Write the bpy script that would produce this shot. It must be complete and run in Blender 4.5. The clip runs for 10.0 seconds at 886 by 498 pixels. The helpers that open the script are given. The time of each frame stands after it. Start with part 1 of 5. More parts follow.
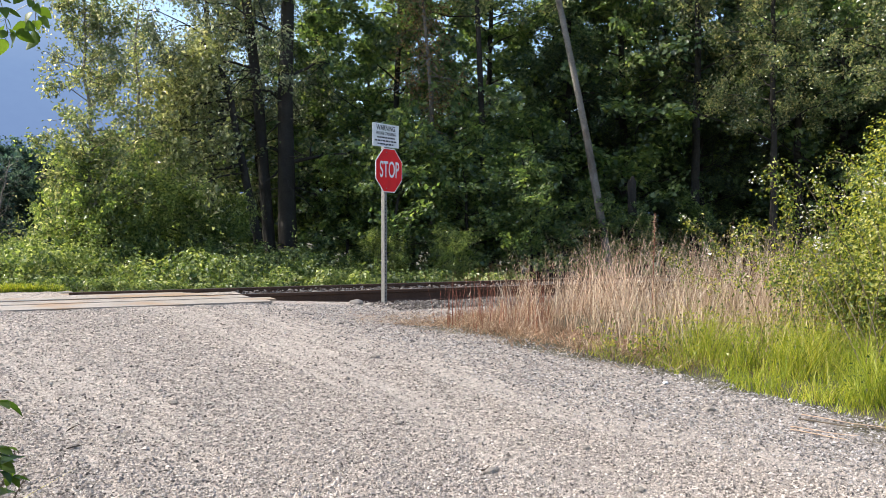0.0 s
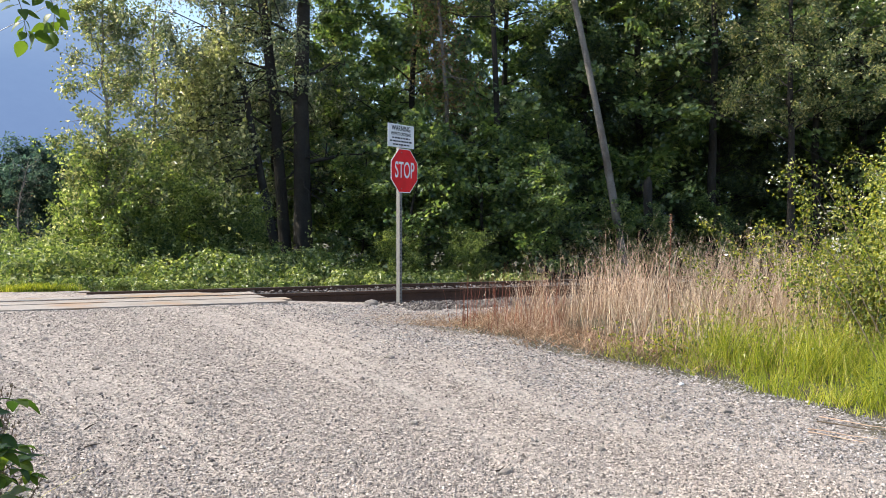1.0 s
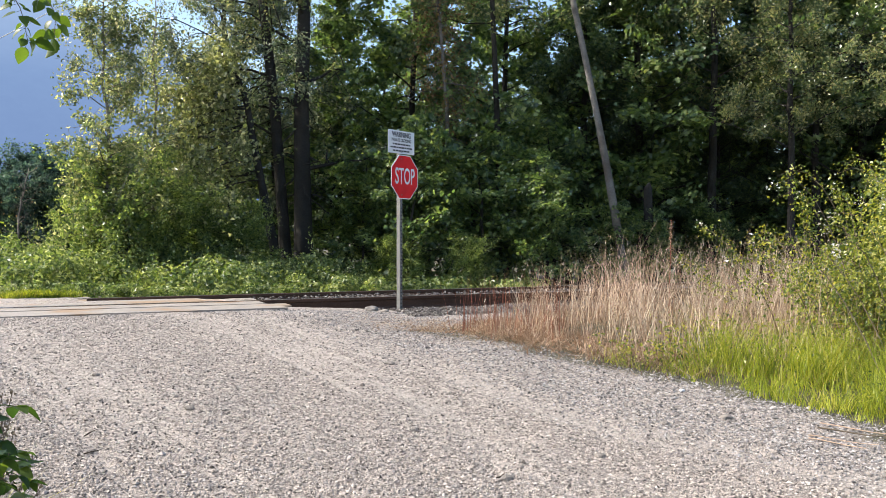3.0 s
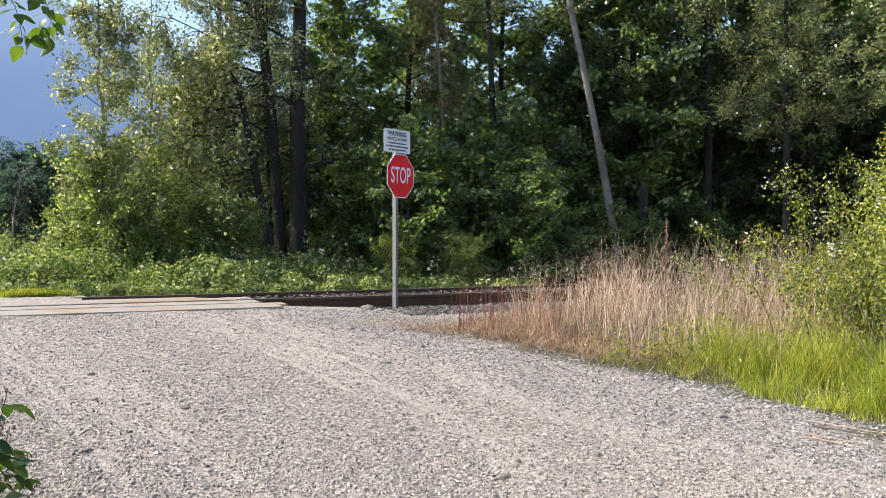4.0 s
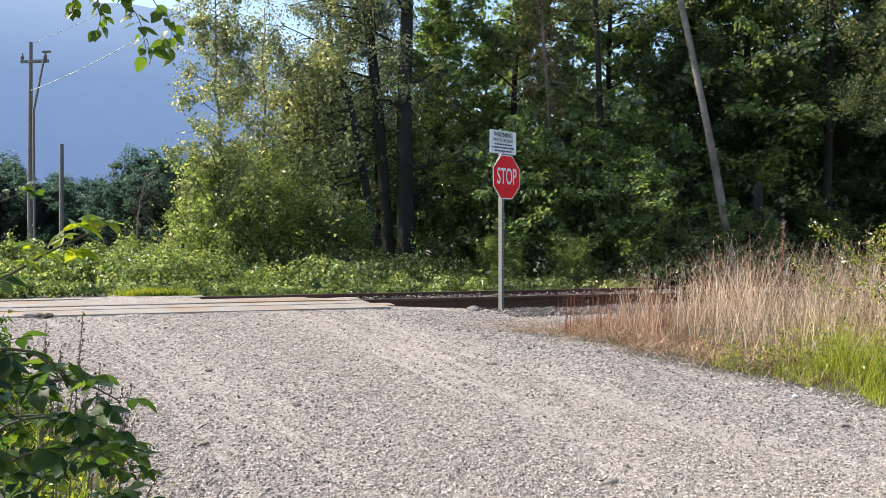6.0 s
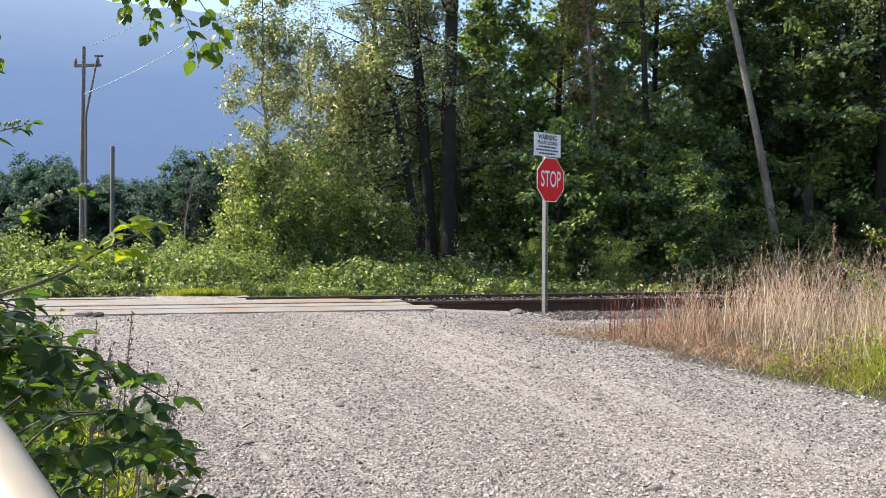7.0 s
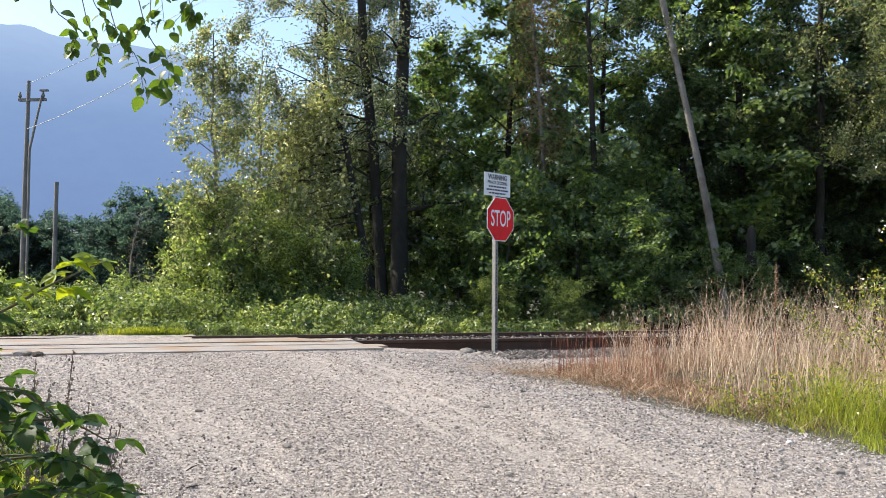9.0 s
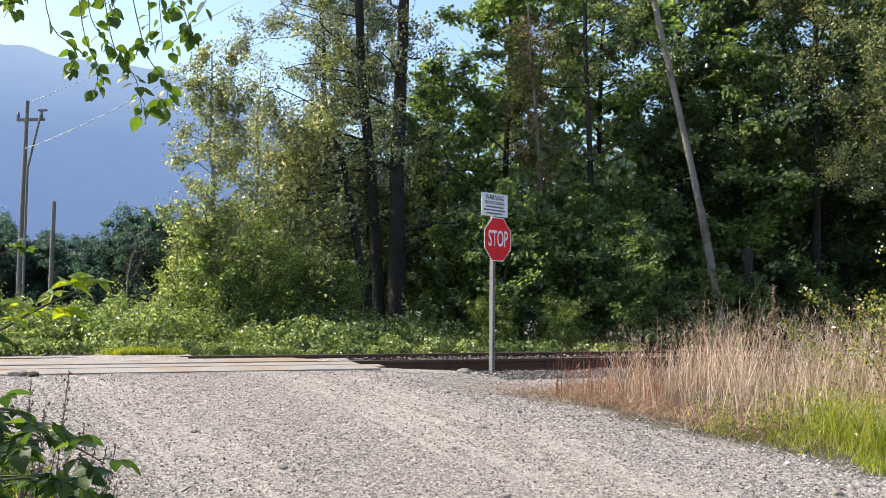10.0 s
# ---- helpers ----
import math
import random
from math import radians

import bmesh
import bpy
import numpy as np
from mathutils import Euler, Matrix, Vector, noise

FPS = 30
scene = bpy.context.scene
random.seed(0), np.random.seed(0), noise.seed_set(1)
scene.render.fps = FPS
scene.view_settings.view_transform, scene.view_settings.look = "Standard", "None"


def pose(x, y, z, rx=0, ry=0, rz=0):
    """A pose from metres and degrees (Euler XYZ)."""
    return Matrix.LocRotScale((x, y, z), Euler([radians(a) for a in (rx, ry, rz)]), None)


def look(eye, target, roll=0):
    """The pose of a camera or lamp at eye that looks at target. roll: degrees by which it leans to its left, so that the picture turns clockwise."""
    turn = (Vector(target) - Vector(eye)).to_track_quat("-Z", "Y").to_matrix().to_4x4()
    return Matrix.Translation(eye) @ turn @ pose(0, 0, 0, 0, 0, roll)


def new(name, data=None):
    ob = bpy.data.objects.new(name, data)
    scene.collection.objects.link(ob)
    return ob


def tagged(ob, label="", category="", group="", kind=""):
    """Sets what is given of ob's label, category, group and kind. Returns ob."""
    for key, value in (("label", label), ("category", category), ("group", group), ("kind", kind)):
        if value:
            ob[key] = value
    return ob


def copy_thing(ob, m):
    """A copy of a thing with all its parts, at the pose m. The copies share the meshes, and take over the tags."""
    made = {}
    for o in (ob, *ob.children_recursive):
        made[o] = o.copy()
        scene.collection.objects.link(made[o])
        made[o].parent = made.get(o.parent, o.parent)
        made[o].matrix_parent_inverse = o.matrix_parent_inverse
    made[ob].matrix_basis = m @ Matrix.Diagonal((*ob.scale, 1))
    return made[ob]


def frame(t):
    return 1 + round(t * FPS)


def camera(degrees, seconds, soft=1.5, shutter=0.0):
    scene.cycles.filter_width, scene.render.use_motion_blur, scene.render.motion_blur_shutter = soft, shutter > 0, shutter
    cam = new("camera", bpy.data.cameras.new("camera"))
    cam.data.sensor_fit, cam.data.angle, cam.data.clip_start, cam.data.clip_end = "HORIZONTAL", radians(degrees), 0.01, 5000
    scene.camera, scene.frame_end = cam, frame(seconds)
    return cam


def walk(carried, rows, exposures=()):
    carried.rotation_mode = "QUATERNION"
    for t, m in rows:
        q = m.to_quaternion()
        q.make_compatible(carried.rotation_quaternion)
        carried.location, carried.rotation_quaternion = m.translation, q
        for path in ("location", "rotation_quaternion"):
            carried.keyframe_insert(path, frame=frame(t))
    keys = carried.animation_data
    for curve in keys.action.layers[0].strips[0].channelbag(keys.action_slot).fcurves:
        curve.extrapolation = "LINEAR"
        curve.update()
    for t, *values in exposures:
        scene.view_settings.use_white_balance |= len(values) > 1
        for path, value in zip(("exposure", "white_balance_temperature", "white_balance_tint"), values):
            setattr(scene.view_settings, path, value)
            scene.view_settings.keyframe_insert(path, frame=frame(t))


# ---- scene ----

# ---------------------------------------------------------------- camera
EYE = Vector((0.0, 0.0, 1.5))
cam = camera(53.3, 10.0, soft=0.45)


def turned(yaw, pitch, roll):
    """The camera stands at EYE and only turns: yaw to the left, pitch up."""
    y, p = radians(yaw), radians(pitch)
    return look(EYE, EYE + Vector((-math.sin(y) * math.cos(p), math.cos(y) * math.cos(p), math.sin(p))), roll)


ROWS = [
    (0.0, 0.0, -1.3, 0.0), (0.5, 0.68, -1.23, 0.05), (1.0, 0.98, -1.27, 0.06), (1.5, 1.16, -1.29, 0.02),
    (2.0, 1.13, -1.3, 0.03), (2.5, 1.08, -0.95, 0.05), (2.7, 1.06, -0.86, 0.05), (4.0, 0.73, -0.94, 0.06), (4.5, 0.71, -0.83, 0.12),
    (5.0, 1.17, -0.69, -0.15), (5.5, 3.6, -0.67, -0.12), (6.0, 7.6, -0.86, -0.05), (6.2, 8.55, -0.87, 0.0),
    (7.3, 10.55, -0.44, 0.33), (7.5, 10.23, 0.5, 0.41), (8.0, 8.89, 1.8, 0.47), (8.5, 7.61, 2.22, 0.45),
    (9.0, 7.2, 1.83, 0.49), (9.5, 7.03, 1.84, 0.55), (10.0, 7.04, 3.13, 0.55),
]
walk(cam, [(t, turned(*a)) for t, *a in ROWS])
scene.view_settings.exposure = 1.1

# ---------------------------------------------------------------- sky and sun
SUN_ELEVATION, SUN_LEFT = 42.0, 88.0
world = bpy.data.worlds.new("sky")
scene.world = world
world.use_nodes = True
wn = world.node_tree.nodes
sky = wn.new("ShaderNodeTexSky")
sky.sky_type = "NISHITA"
sky.sun_disc = False
sky.sun_elevation, sky.sun_rotation = radians(SUN_ELEVATION), radians(-SUN_LEFT)
sky.air_density, sky.dust_density, sky.ozone_density = 1.0, 2.0, 3.0
world.node_tree.links.new(sky.outputs[0], wn["Background"].inputs["Color"])
wn["Background"].inputs["Strength"].default_value = 0.14

sun_data = bpy.data.lights.new("sun", "SUN")
sun_data.energy, sun_data.angle, sun_data.color = 4.1, radians(0.6), (1.0, 0.925, 0.815)
sun = new("sun", sun_data)
e, a = radians(SUN_ELEVATION), radians(SUN_LEFT)
to_sun = Vector((-math.sin(a) * math.cos(e), math.cos(a) * math.cos(e), math.sin(e)))
sun.matrix_world = look(to_sun * 200, (0, 0, 0))


# ---------------------------------------------------------------- materials
def material(name):
    m = bpy.data.materials.new(name)
    m.use_nodes = True
    nt = m.node_tree
    return m, nt, nt.nodes["Principled BSDF"], nt.nodes["Material Output"]


def node(nt, kind, **values):
    n = nt.nodes.new(kind)
    for key, value in values.items():
        n.inputs[key.replace("_", " ")].default_value = value
    return n


def ramp(nt, source, stops):
    r = nt.nodes.new("ShaderNodeValToRGB")
    while len(r.color_ramp.elements) < len(stops):
        r.color_ramp.elements.new(0.5)
    for el, (p, c) in zip(r.color_ramp.elements, stops):
        el.position, el.color = p, (*c, 1)
    nt.links.new(source, r.inputs[0])
    return r


def mixed(nt, factor, one, two, kind="MIX"):
    m = nt.nodes.new("ShaderNodeMix")
    m.data_type, m.blend_type = "RGBA", kind
    for sock, v in ((m.inputs["Factor"], factor), (m.inputs["A"], one), (m.inputs["B"], two)):
        if isinstance(v, bpy.types.NodeSocket):
            nt.links.new(v, sock)
        else:
            sock.default_value = v if isinstance(v, float) else (*v, 1)
    return m.outputs["Result"]


def rough_surface(name, dark, light, scale, bump=0.3, rough=0.8, fine=12.0, metal=0.0, stain=None, distance=0.02):
    """A matt material: two scales of noise between two colours, with relief."""
    m, nt, bsdf, out = material(name)
    tc = nt.nodes.new("ShaderNodeTexCoord")
    n1 = node(nt, "ShaderNodeTexNoise", Scale=scale, Detail=5.0, Roughness=0.6)
    n2 = node(nt, "ShaderNodeTexNoise", Scale=scale * fine, Detail=6.0, Roughness=0.7)
    for n in (n1, n2):
        nt.links.new(tc.outputs["Object"], n.inputs["Vector"])
    c1 = ramp(nt, n1.outputs["Fac"], [(0.3, dark), (0.7, light)])
    c2 = ramp(nt, n2.outputs["Fac"], [(0.25, [c * 0.6 for c in dark]), (0.75, light)])
    col = mixed(nt, 0.5, c1.outputs["Color"], c2.outputs["Color"])
    if stain:
        n3 = node(nt, "ShaderNodeTexNoise", Scale=scale * 0.4, Detail=4.0)
        nt.links.new(tc.outputs["Object"], n3.inputs["Vector"])
        f = ramp(nt, n3.outputs["Fac"], [(0.5, (0, 0, 0)), (0.62, (1, 1, 1))])
        col = mixed(nt, f.outputs["Color"], col, stain)
    nt.links.new(col, bsdf.inputs["Base Color"])
    bsdf.inputs["Roughness"].default_value, bsdf.inputs["Metallic"].default_value = rough, metal
    bsdf.inputs["Specular IOR Level"].default_value = 0.2
    if not bump:
        return m
    b = node(nt, "ShaderNodeBump", Strength=bump, Distance=distance)
    nt.links.new(n2.outputs["Fac"], b.inputs["Height"])
    nt.links.new(b.outputs["Normal"], bsdf.inputs["Normal"])
    return m


def leaf_material(name, stops, through_light, translucency=0.45, rough=0.45, gloss=0.35):
    """Leaves: each island its own shade, with light coming through the blade."""
    m, nt, bsdf, out = material(name)
    geo = nt.nodes.new("ShaderNodeNewGeometry")
    col = ramp(nt, geo.outputs["Random Per Island"], stops).outputs["Color"]
    tc = nt.nodes.new("ShaderNodeTexCoord")
    n = node(nt, "ShaderNodeTexNoise", Scale=0.8, Detail=3.0)
    nt.links.new(tc.outputs["Object"], n.inputs["Vector"])
    tone = ramp(nt, n.outputs["Fac"], [(0.3, (0.75, 0.8, 0.75)), (0.7, (1.15, 1.1, 1.0))]).outputs["Color"]
    col = mixed(nt, 1.0, col, tone, "MULTIPLY")
    nt.links.new(col, bsdf.inputs["Base Color"])
    bsdf.inputs["Roughness"].default_value = rough
    bsdf.inputs["Specular IOR Level"].default_value = gloss
    tr = nt.nodes.new("ShaderNodeBsdfTranslucent")
    nt.links.new(mixed(nt, 1.0, col, through_light, "MULTIPLY"), tr.inputs["Color"])
    mix = nt.nodes.new("ShaderNodeMixShader")
    mix.inputs[0].default_value = translucency
    nt.links.new(bsdf.outputs[0], mix.inputs[1])
    nt.links.new(tr.outputs[0], mix.inputs[2])
    nt.links.new(mix.outputs[0], out.inputs["Surface"])
    return m


def plain(name, colour, rough=0.5, metal=0.0, bump=0.0, scale=60.0):
    m, nt, bsdf, out = material(name)
    tc = nt.nodes.new("ShaderNodeTexCoord")
    n = node(nt, "ShaderNodeTexNoise", Scale=scale, Detail=4.0)
    nt.links.new(tc.outputs["Object"], n.inputs["Vector"])
    r = ramp(nt, n.outputs["Fac"], [(0.3, [c * 0.85 for c in colour]), (0.7, [min(1, c * 1.05) for c in colour])])
    nt.links.new(r.outputs["Color"], bsdf.inputs["Base Color"])
    bsdf.inputs["Roughness"].default_value, bsdf.inputs["Metallic"].default_value = rough, metal
    bsdf.inputs["Specular IOR Level"].default_value = 0.25
    if bump:
        b = node(nt, "ShaderNodeBump", Strength=bump, Distance=0.01)
        nt.links.new(n.outputs["Fac"], b.inputs["Height"])
        nt.links.new(b.outputs["Normal"], bsdf.inputs["Normal"])
    return m


BARK = rough_surface("furrowed_bark", (0.02, 0.018, 0.015), (0.062, 0.055, 0.046), 3.0, bump=0.9, distance=0.05)
PALE_BARK = rough_surface("weathered_grey_wood", (0.09, 0.08, 0.068), (0.32, 0.29, 0.25), 3.0, bump=0.8, stain=(0.09, 0.075, 0.06))
TWIG = rough_surface("twig_bark", (0.1, 0.08, 0.055), (0.22, 0.17, 0.12), 8.0, bump=0.3)
POLE_WOOD = rough_surface("silvered_pole_wood", (0.13, 0.122, 0.11), (0.26, 0.245, 0.225), 2.0, bump=0.3)
STEEL_RUST = rough_surface("rusted_rail_steel", (0.045, 0.026, 0.018), (0.1, 0.058, 0.038), 6.0, bump=0.3, rough=0.75)
RAIL_TOP = plain("worn_rail_top", (0.32, 0.31, 0.3), 0.35, 1.0)
TIE_WOOD = rough_surface("creosoted_wood", (0.035, 0.026, 0.02), (0.1, 0.08, 0.06), 6.0, bump=0.5)
PLANK_WOOD = rough_surface("dusty_crossing_timber", (0.19, 0.168, 0.145), (0.37, 0.333, 0.29), 3.0, bump=0.2, stain=(0.27, 0.19, 0.125), distance=0.004)
GALVANISED = plain("galvanised_steel", (0.19, 0.185, 0.17), 0.7, 0.1, scale=25.0)
SIGN_RED = plain("red_sheeting", (0.72, 0.012, 0.016), 0.6, scale=8.0)
SIGN_WHITE = plain("white_sheeting", (0.72, 0.73, 0.74), 0.45, scale=8.0)
INK = plain("black_ink", (0.03, 0.03, 0.035), 0.6)
HOLE = plain("hole_shade", (0.02, 0.02, 0.02), 0.9)
CABLE = plain("pale_cable", (0.62, 0.64, 0.66), 0.5)
PAINTED_STEEL = plain("cream_painted_steel", (0.45, 0.38, 0.28), 0.35, scale=12.0)

LEAF_POPLAR = leaf_material("poplar_leaf", [(0.0, (0.065, 0.1, 0.05)), (0.45, (0.15, 0.185, 0.095)), (0.85, (0.28, 0.29, 0.16)), (1.0, (0.56, 0.52, 0.38))], (1.9, 1.85, 1.1), 0.5, 0.28, 0.8)
LEAF_YELLOW = leaf_material("yellowing_cottonwood_leaf", [(0.0, (0.08, 0.1, 0.045)), (0.45, (0.19, 0.215, 0.095)), (0.85, (0.34, 0.35, 0.19)), (1.0, (0.64, 0.6, 0.46))], (1.65, 1.65, 0.95), 0.42, 0.32, 0.7)
LEAF_GREY = leaf_material("grey_poplar_leaf", [(0.0, (0.055, 0.08, 0.06)), (0.5, (0.12, 0.15, 0.105)), (1.0, (0.32, 0.33, 0.25))], (1.7, 1.7, 1.2), 0.5, 0.3, 0.8)
LEAF_OLIVE = leaf_material("cottonwood_leaf", [(0.0, (0.05, 0.08, 0.045)), (0.55, (0.125, 0.16, 0.08)), (1.0, (0.34, 0.32, 0.19))], (2.0, 1.95, 1.2), 0.52, 0.32, 0.7)
# Blue is raised in the next two leaf colours to paint veiling haze.
LEAF_MAPLE = leaf_material("maple_leaf", [(0.0, (0.045, 0.08, 0.038)), (0.55, (0.115, 0.175, 0.07)), (1.0, (0.27, 0.32, 0.13))], (1.9, 1.95, 0.95), 0.45, 0.34, 0.8)
LEAF_DARK = leaf_material("forest_leaf", [(0.0, (0.035, 0.065, 0.042)), (0.6, (0.078, 0.12, 0.07)), (1.0, (0.17, 0.215, 0.12))], (2.0, 2.0, 1.05), 0.5, 0.36, 0.7)
# The palest stop gives pale hedge leaves and paints their whitish highlights.
LEAF_HEDGE = leaf_material("hedge_bramble_leaf", [(0.0, (0.05, 0.09, 0.03)), (0.5, (0.155, 0.205, 0.07)), (0.88, (0.29, 0.33, 0.15)), (1.0, (0.48, 0.5, 0.34))], (1.8, 1.8, 0.8), 0.42, 0.36, 0.6)
LEAF_BUSH = leaf_material("bush_bramble_leaf", [(0.0, (0.03, 0.06, 0.018)), (0.35, (0.12, 0.165, 0.03)), (0.6, (0.22, 0.26, 0.045)), (0.92, (0.4, 0.39, 0.08)), (1.0, (0.56, 0.55, 0.32))], (1.8, 1.7, 0.6), 0.42, 0.4, 0.5)
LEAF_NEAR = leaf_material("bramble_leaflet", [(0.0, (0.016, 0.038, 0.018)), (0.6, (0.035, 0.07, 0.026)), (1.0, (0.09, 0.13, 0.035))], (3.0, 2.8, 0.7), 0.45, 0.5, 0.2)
LEAF_WILLOW = leaf_material("willow_leaf", [(0.0, (0.05, 0.09, 0.035)), (0.5, (0.15, 0.2, 0.07)), (1.0, (0.34, 0.38, 0.17))], (1.95, 1.95, 0.9), 0.54, 0.35, 0.7)
# Blue haze of the distance is tinted into these leaf colours.
LEAF_FAR_HAZED = leaf_material("hazed_far_leaf", [(0.0, (0.03, 0.06, 0.06)), (0.6, (0.06, 0.1, 0.085)), (1.0, (0.13, 0.175, 0.13))], (1.6, 1.8, 1.4), 0.45)
GRASS_GREEN = leaf_material("green_grass", [(0.0, (0.09, 0.14, 0.018)), (0.5, (0.27, 0.33, 0.04)), (0.9, (0.46, 0.47, 0.08)), (1.0, (0.62, 0.54, 0.24))], (1.6, 1.5, 0.5), 0.4)
GRASS_DEAD = leaf_material("dead_grass", [(0.0, (0.17, 0.1, 0.065)), (0.35, (0.42, 0.29, 0.22)), (0.75, (0.62, 0.48, 0.385)), (1.0, (0.8, 0.68, 0.57))], (1.2, 1.1, 0.9), 0.25, 0.6)
BLOSSOM = leaf_material("white_blossom", [(0.0, (0.6, 0.58, 0.55)), (1.0, (0.8, 0.78, 0.76))], (1, 1, 1), 0.3)


# ---------------------------------------------------------------- geometry helpers
class Geo:
    """Collects triangles and quads for one mesh."""

    def __init__(self):
        self.v, self.f, self.n = [], [], 0

    def add(self, verts, faces):
        verts = np.asarray(verts, float).reshape(-1, 3)
        self.v.append(verts)
        self.f.append(np.asarray(faces, int) + self.n)
        self.n += len(verts)
        return self

    def tube(self, points, radii, sides=6):
        pts = np.asarray(points, float)
        k = len(pts)
        tang = np.gradient(pts, axis=0)
        tang /= np.linalg.norm(tang, axis=1, keepdims=True) + 1e-9
        ref = np.array([1.0, 0, 0]) if abs(tang[0, 0]) < 0.8 else np.array([0, 1.0, 0])
        b1 = np.cross(tang, ref)
        b1 /= np.linalg.norm(b1, axis=1, keepdims=True) + 1e-9
        b2 = np.cross(tang, b1)
        ang = np.arange(sides) * 2 * math.pi / sides
        ring = b1[:, None] * np.cos(ang)[None, :, None] + b2[:, None] * np.sin(ang)[None, :, None]
        v = pts[:, None] + ring * np.asarray(radii, float)[:, None, None]
        i, j = np.meshgrid(np.arange(k - 1), np.arange(sides), indexing="ij")
        i, j = i.ravel(), j.ravel()
        j2 = (j + 1) % sides
        self.add(v, np.stack([i * sides + j, i * sides + j2, (i + 1) * sides + j2, (i + 1) * sides + j], -1))
        return self

    def box(self, x0, x1, y0, y1, z0, z1):
        v = [(x, y, z) for x in (x0, x1) for y in (y0, y1) for z in (z0, z1)]
        return self.add(v, [(0, 1, 3, 2), (4, 6, 7, 5), (0, 4, 5, 1), (2, 3, 7, 6), (0, 2, 6, 4), (1, 5, 7, 3)])

    def mesh(self, name, mat, smooth=False):
        me = bpy.data.meshes.new(name)
        if self.n:
            v = np.concatenate(self.v)
            loops, starts, total = [], [], 0
            for f in self.f:
                loops.append(f.ravel())
                starts.append(total + np.arange(len(f)) * f.shape[1])
                total += f.size
            loops, starts = np.concatenate(loops), np.concatenate(starts)
            me.vertices.add(len(v))
            me.vertices.foreach_set("co", v.astype(np.float32).ravel())
            me.loops.add(len(loops))
            me.loops.foreach_set("vertex_index", loops.astype(np.int32))
            me.polygons.add(len(starts))
            me.polygons.foreach_set("loop_start", starts.astype(np.int32))
            me.polygons.foreach_set("use_smooth", np.full(len(starts), smooth))
            me.update(calc_edges=True)
        for m in mat if isinstance(mat, (list, tuple)) else [mat]:
            me.materials.append(m)
        return me


def part(name, geo, mat, parent=None, label="", smooth=False):
    """One mesh object, under a thing or a part where one is given."""
    ob = new(name, geo if isinstance(geo, bpy.types.Mesh) else geo.mesh(name, mat, smooth))
    if parent:
        ob.parent = parent
    if label:
        ob["label"] = label
    return ob


def thing(name, place, label, category, group="", kind="", turn=0.0):
    ob = new(name)
    ob.empty_display_size = 0.2
    ob.matrix_basis = pose(*place, 0, 0, turn)
    return tagged(ob, label, category, group, kind)


STAR = np.array([(0.0, 0.0), (-0.08, 0.3), (0.2, 0.26), (0.3, 0.56), (0.45, 0.24), (0.72, 0.36), (0.7, 0.15), (1.0, 0.0),
                 (0.7, -0.15), (0.72, -0.36), (0.45, -0.24), (0.3, -0.56), (0.2, -0.26), (-0.08, -0.3)])


def leaves(geo, pos, size, rng, droop=0.3, fold=0.2, aspect=0.62, up=0.6, lobes=False, facing=None, jitter=0.45, star=False):
    """Folded leaf blades at pos, each its own island; facing gives the way that each spray of leaves turns."""
    n = len(pos)
    size = np.broadcast_to(size, n)[:, None] * rng.uniform(0.6, 1.3, (n, 1))
    if facing is None:
        nor = rng.normal(size=(n, 3))
        nor[:, 2] = np.abs(nor[:, 2]) * 0.7 + up
    else:
        nor = facing + rng.normal(0, jitter, (n, 3))
    nor /= np.linalg.norm(nor, axis=1, keepdims=True) + 1e-9
    axis = np.cross(nor, rng.normal(size=(n, 3)))
    axis[:, 2] -= droop
    axis /= np.linalg.norm(axis, axis=1, keepdims=True) + 1e-9
    side = np.cross(nor, axis)
    side /= np.linalg.norm(side, axis=1, keepdims=True) + 1e-9
    mid = pos + axis * size * 0.42
    lift = nor * size * fold
    if star:
        k = len(STAR)
        rim = pos[:, None] + axis[:, None] * (size * STAR[:, 0])[..., None] + side[:, None] * (size * STAR[:, 1])[..., None] + lift[:, None] * np.abs(STAR[:, 1])[None, :, None]
        q = np.concatenate([mid[:, None], rim], 1)
        base = np.arange(n)[:, None] * (k + 1)
        f = np.concatenate([base + [0, 1 + j, 1 + (j + 1) % k] for j in range(k)])
    elif lobes:
        q = np.stack([pos, mid + side * size * aspect * 0.5 + lift, pos + axis * size * 0.72 + side * size * aspect * 0.22 + lift * 0.4,
                      pos + axis * size, pos + axis * size * 0.72 - side * size * aspect * 0.22 + lift * 0.4, mid - side * size * aspect * 0.5 + lift], 1)
        base = np.arange(n)[:, None] * 6
        f = np.concatenate([base + [0, 1, 2, 3], base + [0, 3, 4, 5]])
    else:
        q = np.stack([pos, mid + side * size * aspect * 0.5 + lift, pos + axis * size, mid - side * size * aspect * 0.5 + lift], 1)
        base = np.arange(n)[:, None] * 4
        f = np.concatenate([base + [0, 1, 2], base + [0, 2, 3]])
    return geo.add(q, f)


